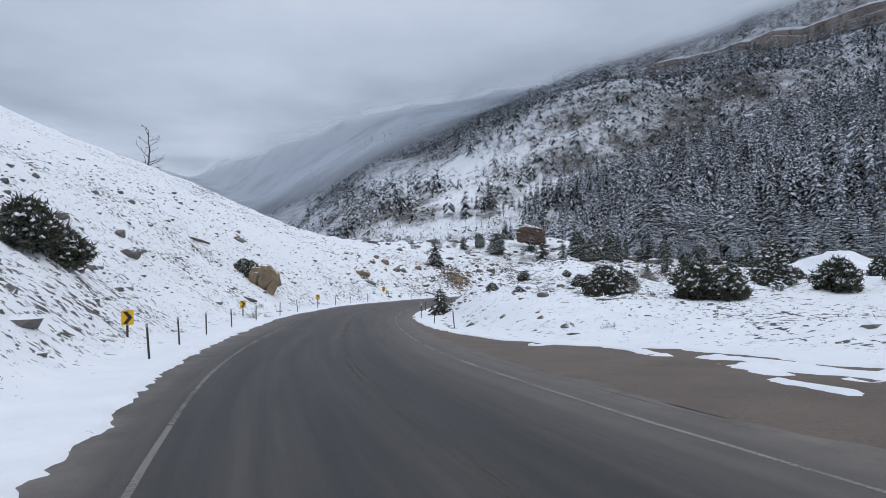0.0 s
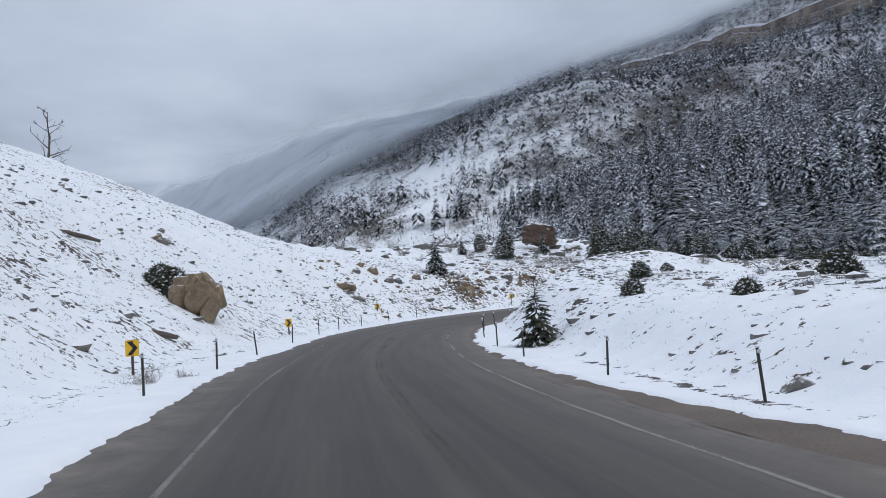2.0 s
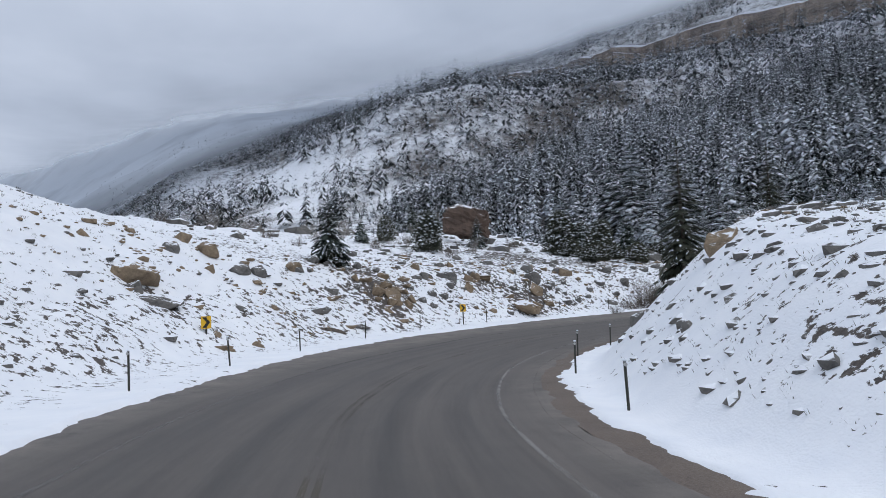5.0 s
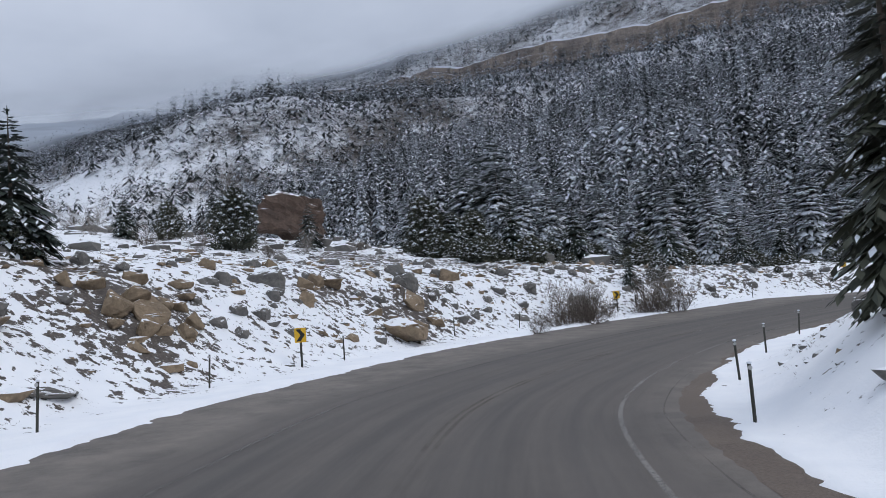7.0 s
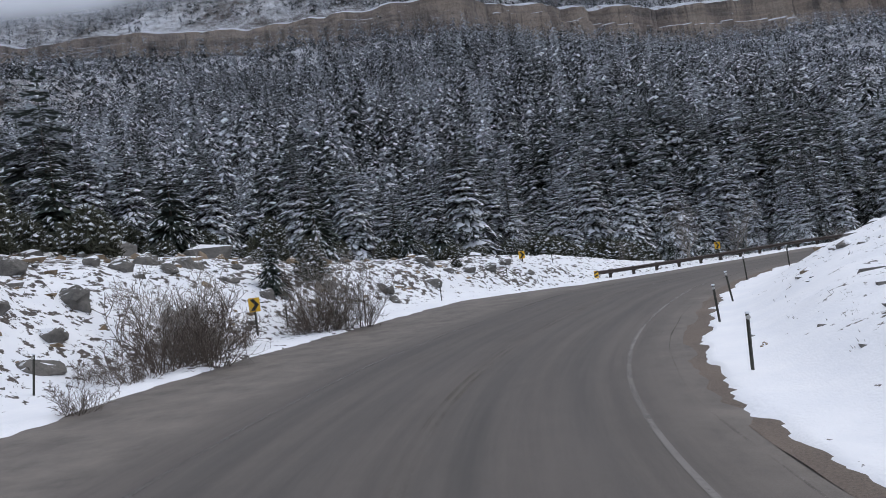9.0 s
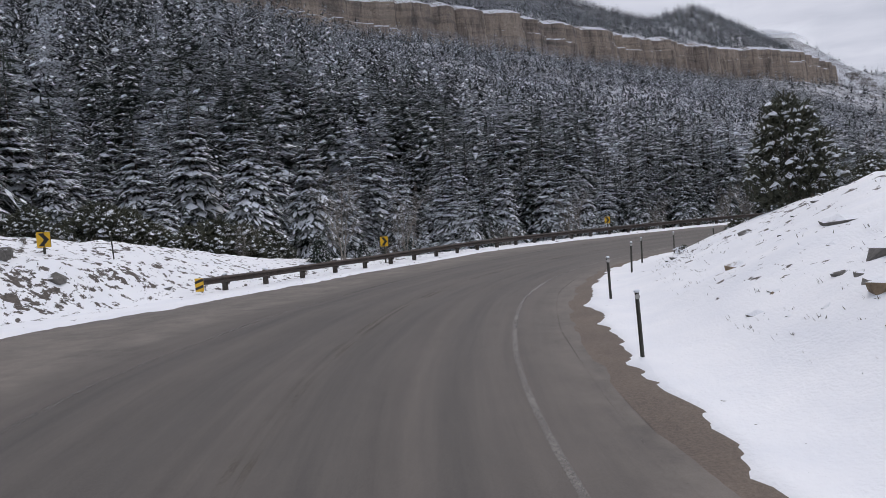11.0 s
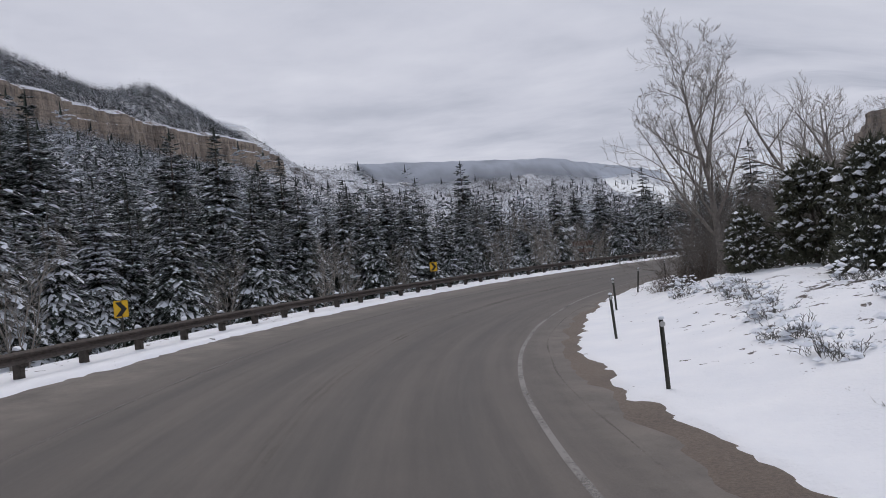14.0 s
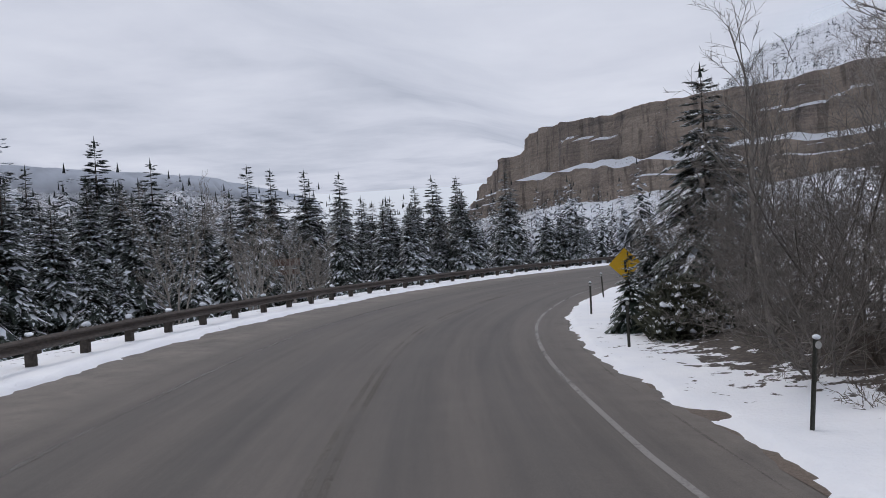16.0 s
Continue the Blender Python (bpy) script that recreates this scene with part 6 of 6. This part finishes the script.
def build_signs():
    W, Hh = .47, .60
    sign = new("chevron_sign")
    tagged(sign, "yellow curve chevron sign with a black arrow on a steel post", "road sign", "chevron signs")
    part("post", channel(bmesh.new(), .07, .035, -.6, 1.7), M_STEEL, sign)
    bm = bmesh.new()
    r = .035
    outline = []
    for cx, cz, a0 in ((W / 2 - r, 1.1 + Hh / 2 + Hh / 2 - r, 0), (-W / 2 + r, 1.1 + Hh - r, 90), (-W / 2 + r, 1.1 + r, 180), (W / 2 - r, 1.1 + r, 270)):
        outline += [(cx + r * math.cos(radians(a0 + k * 30)), cz + r * math.sin(radians(a0 + k * 30))) for k in range(4)]
    panel = part("panel", extrude_bm(bm, outline, -.046, -.042), M_SIGNY, sign, "yellow retroreflective panel")
    zc = 1.1 + Hh / 2
    arrow = [(-.18, zc + .25), (-.01, zc + .25), (.19, zc), (-.01, zc - .25), (-.18, zc - .25), (.02, zc)]
    part("arrow", extrude_bm(bmesh.new(), arrow, -.050, -.0465), M_SIGNK, panel, "black chevron arrow")
    back = part("rear_panel", extrude_bm(bmesh.new(), outline, -.002, .002), M_STEEL, sign, "grey back of the panel facing the other way")
    back.matrix_basis = pose(.12, .13, 0, 0, 0, 62)
    rows = [(-12.4, 32.5), (-16.2, 62.5), (-14.9, 90), (-9.2, 117.2), (9.1, 136.3), (38.5, 149.4), (68.6, 149.8), (83.8, 137.4), (104.2, 118.2), (112.9, 95)]
    tops = [1.9, 1.35, 1.1, 1.05, 1.25, 1.9, 2.5, 1.8, 1.85, 2.1]
    for i, ((x, y), zt) in enumerate(zip(rows, tops)):
        s = float(station(np.array([x]), np.array([y]))[0][0])
        bx, by = along(s - 26, -3.0)
        yaw = math.degrees(math.atan2(by - y, bx - x)) + 90
        m = pose(x, y, max(zt - zc, ground_at(x, y) - .75), 0, 0, yaw)
        if i == 0:
            sign.matrix_basis = m
        else:
            copy_thing(sign, m)
    warn = new("curve_warning_sign")
    tagged(warn, "yellow diamond curve warning sign with a black arrow", "road sign")
    part("post", channel(bmesh.new(), .07, .035, -.4, 2.3), M_STEEL, warn)
    q = .62
    pan = part("panel", extrude_bm(bmesh.new(), [(0, 1.75 - q), (q, 1.75), (0, 1.75 + q), (-q, 1.75)], -.046, -.042), M_SIGNY, warn, "yellow diamond panel")
    part("arrow", extrude_bm(bmesh.new(), [(-.04, 1.42), (.05, 1.42), (.05, 1.8), (.2, 1.92), (.24, 1.83), (.33, 2.05), (.1, 2.06), (.16, 1.98), (-.04, 1.86)], -.050, -.0465), M_SIGNK, pan, "black curved arrow")
    warn.matrix_basis = pose(100.0, 78.5, ground_at(100, 78.5), 0, 0, 190)
    # utility pole behind the rail, its two crossarms built as boards
    board = new("wooden_sign")
    tagged(board, "brown wooden utility pole with two crossarms behind the guardrail", "sign")
    part("post", box_bm(bmesh.new(), -.09, .09, -.09, .09, -1, 4.4, .015), M_WOOD, board)
    part("board", box_bm(bmesh.new(), -1.3, 1.3, -.15, -.09, 3.7, 4.3, .01), M_BROWN, board)
    part("board", box_bm(bmesh.new(), -1.2, 1.2, -.15, -.09, 2.9, 3.35, .01), M_BROWN, board)
    board.matrix_basis = pose(130.8, 52.3, ground_at(130.8, 52.3), 0, 0, 211)


def build_guardrail():
    rail = new("guardrail")
    tagged(rail, "rusty brown steel guardrail on timber posts capped with snow", "guardrail")
    s0, s1 = 204.8, 318.0
    off = lambda s: -left_width(s) - 1.3 - profile(s, 203, 1.2, 207, .6, 212, .1, 217, .0)
    prof = [(0, .15), (.03, .13), (.075, .09), (.08, .055), (.03, .02), (.03, -.02), (.08, -.055), (.075, -.09), (.03, -.13), (0, -.15)]
    prof = prof + [(y - .006, z) for y, z in prof[::-1]]
    ss = np.arange(s0 - 1.5, s1, .5)
    V = []
    for s in ss:
        d = off(s)
        for y, z in prof:
            X, Y = along(s, d + .22 + y)
            V.append((float(X), float(Y), float(road_z(s, -left_width(s))) + .62 + z))
    n, k = len(ss), len(prof)
    Q = [(i * k + j, i * k + (j + 1) % k, (i + 1) * k + (j + 1) % k, (i + 1) * k + j) for i in range(n - 1) for j in range(k)]
    ob = new("rail", mesh_np("rail", np.array(V), np.array(Q), [M_RUST], smooth=False))
    ob.parent = rail
    tagged(ob, "corrugated rusty steel beam")
    pm = bpy.data.meshes.new("post")
    bm = box_bm(bmesh.new(), -.09, .09, -.1, .1, -1.0, .84, .012)
    bm.to_mesh(pm)
    bm.free()
    pm.materials.append(M_WOOD)
    km = bpy.data.meshes.new("block")
    bm = box_bm(bmesh.new(), -.075, .075, .1, .215, .44, .78, .01)
    bm.to_mesh(km)
    bm.free()
    km.materials.append(M_WOOD)
    caps = []
    for i in range(4):
        cm = boulder_mesh("snow_cap", 350 + i, M_FIRSNOW, 24, 1, .06)
        caps.append(cm)
    rs = random.Random(9)
    for i, s in enumerate(np.arange(s0, s1 - 1, 1.905)):
        d = off(s)
        x, y = (float(q) for q in along(s, d))
        z = float(road_z(s, -left_width(s))) - .05
        m = pose(x, y, z, rs.gauss(0, .8), rs.gauss(0, .8), math.degrees(heading(s)) + 180)
        p = new("post", pm)
        p.parent = rail
        p.matrix_basis = m
        b = new("block", km)
        b.parent = p
        c = new("snow_cap", rs.choice(caps))
        c.parent = p
        c.matrix_basis = pose(0, .03, .87, 0, 0, rs.uniform(0, 360)) @ Matrix.Diagonal((.13, .13, rs.uniform(.06, .1), 1))
    end = part("end_marker", extrude_bm(bmesh.new(), [(-.2, .3), (.2, .3), (.2, .85), (-.2, .85)], -.01, .01), M_SIGNY, rail, "yellow and black end marker")
    x, y = (float(q) for q in along(s0 - 1.7, off(s0) + .2))
    end.matrix_basis = pose(x, y, float(road_z(s0, -10)), 0, 0, math.degrees(heading(s0)) - 90)
    for k in range(2):
        part("stripe", extrude_bm(bmesh.new(), [(-.2, .35 + .26 * k), (.2, .47 + .26 * k), (.2, .58 + .26 * k), (-.2, .46 + .26 * k)], -.014, -.0105), M_SIGNK, end)


build_delineators()
build_signs()
build_guardrail()
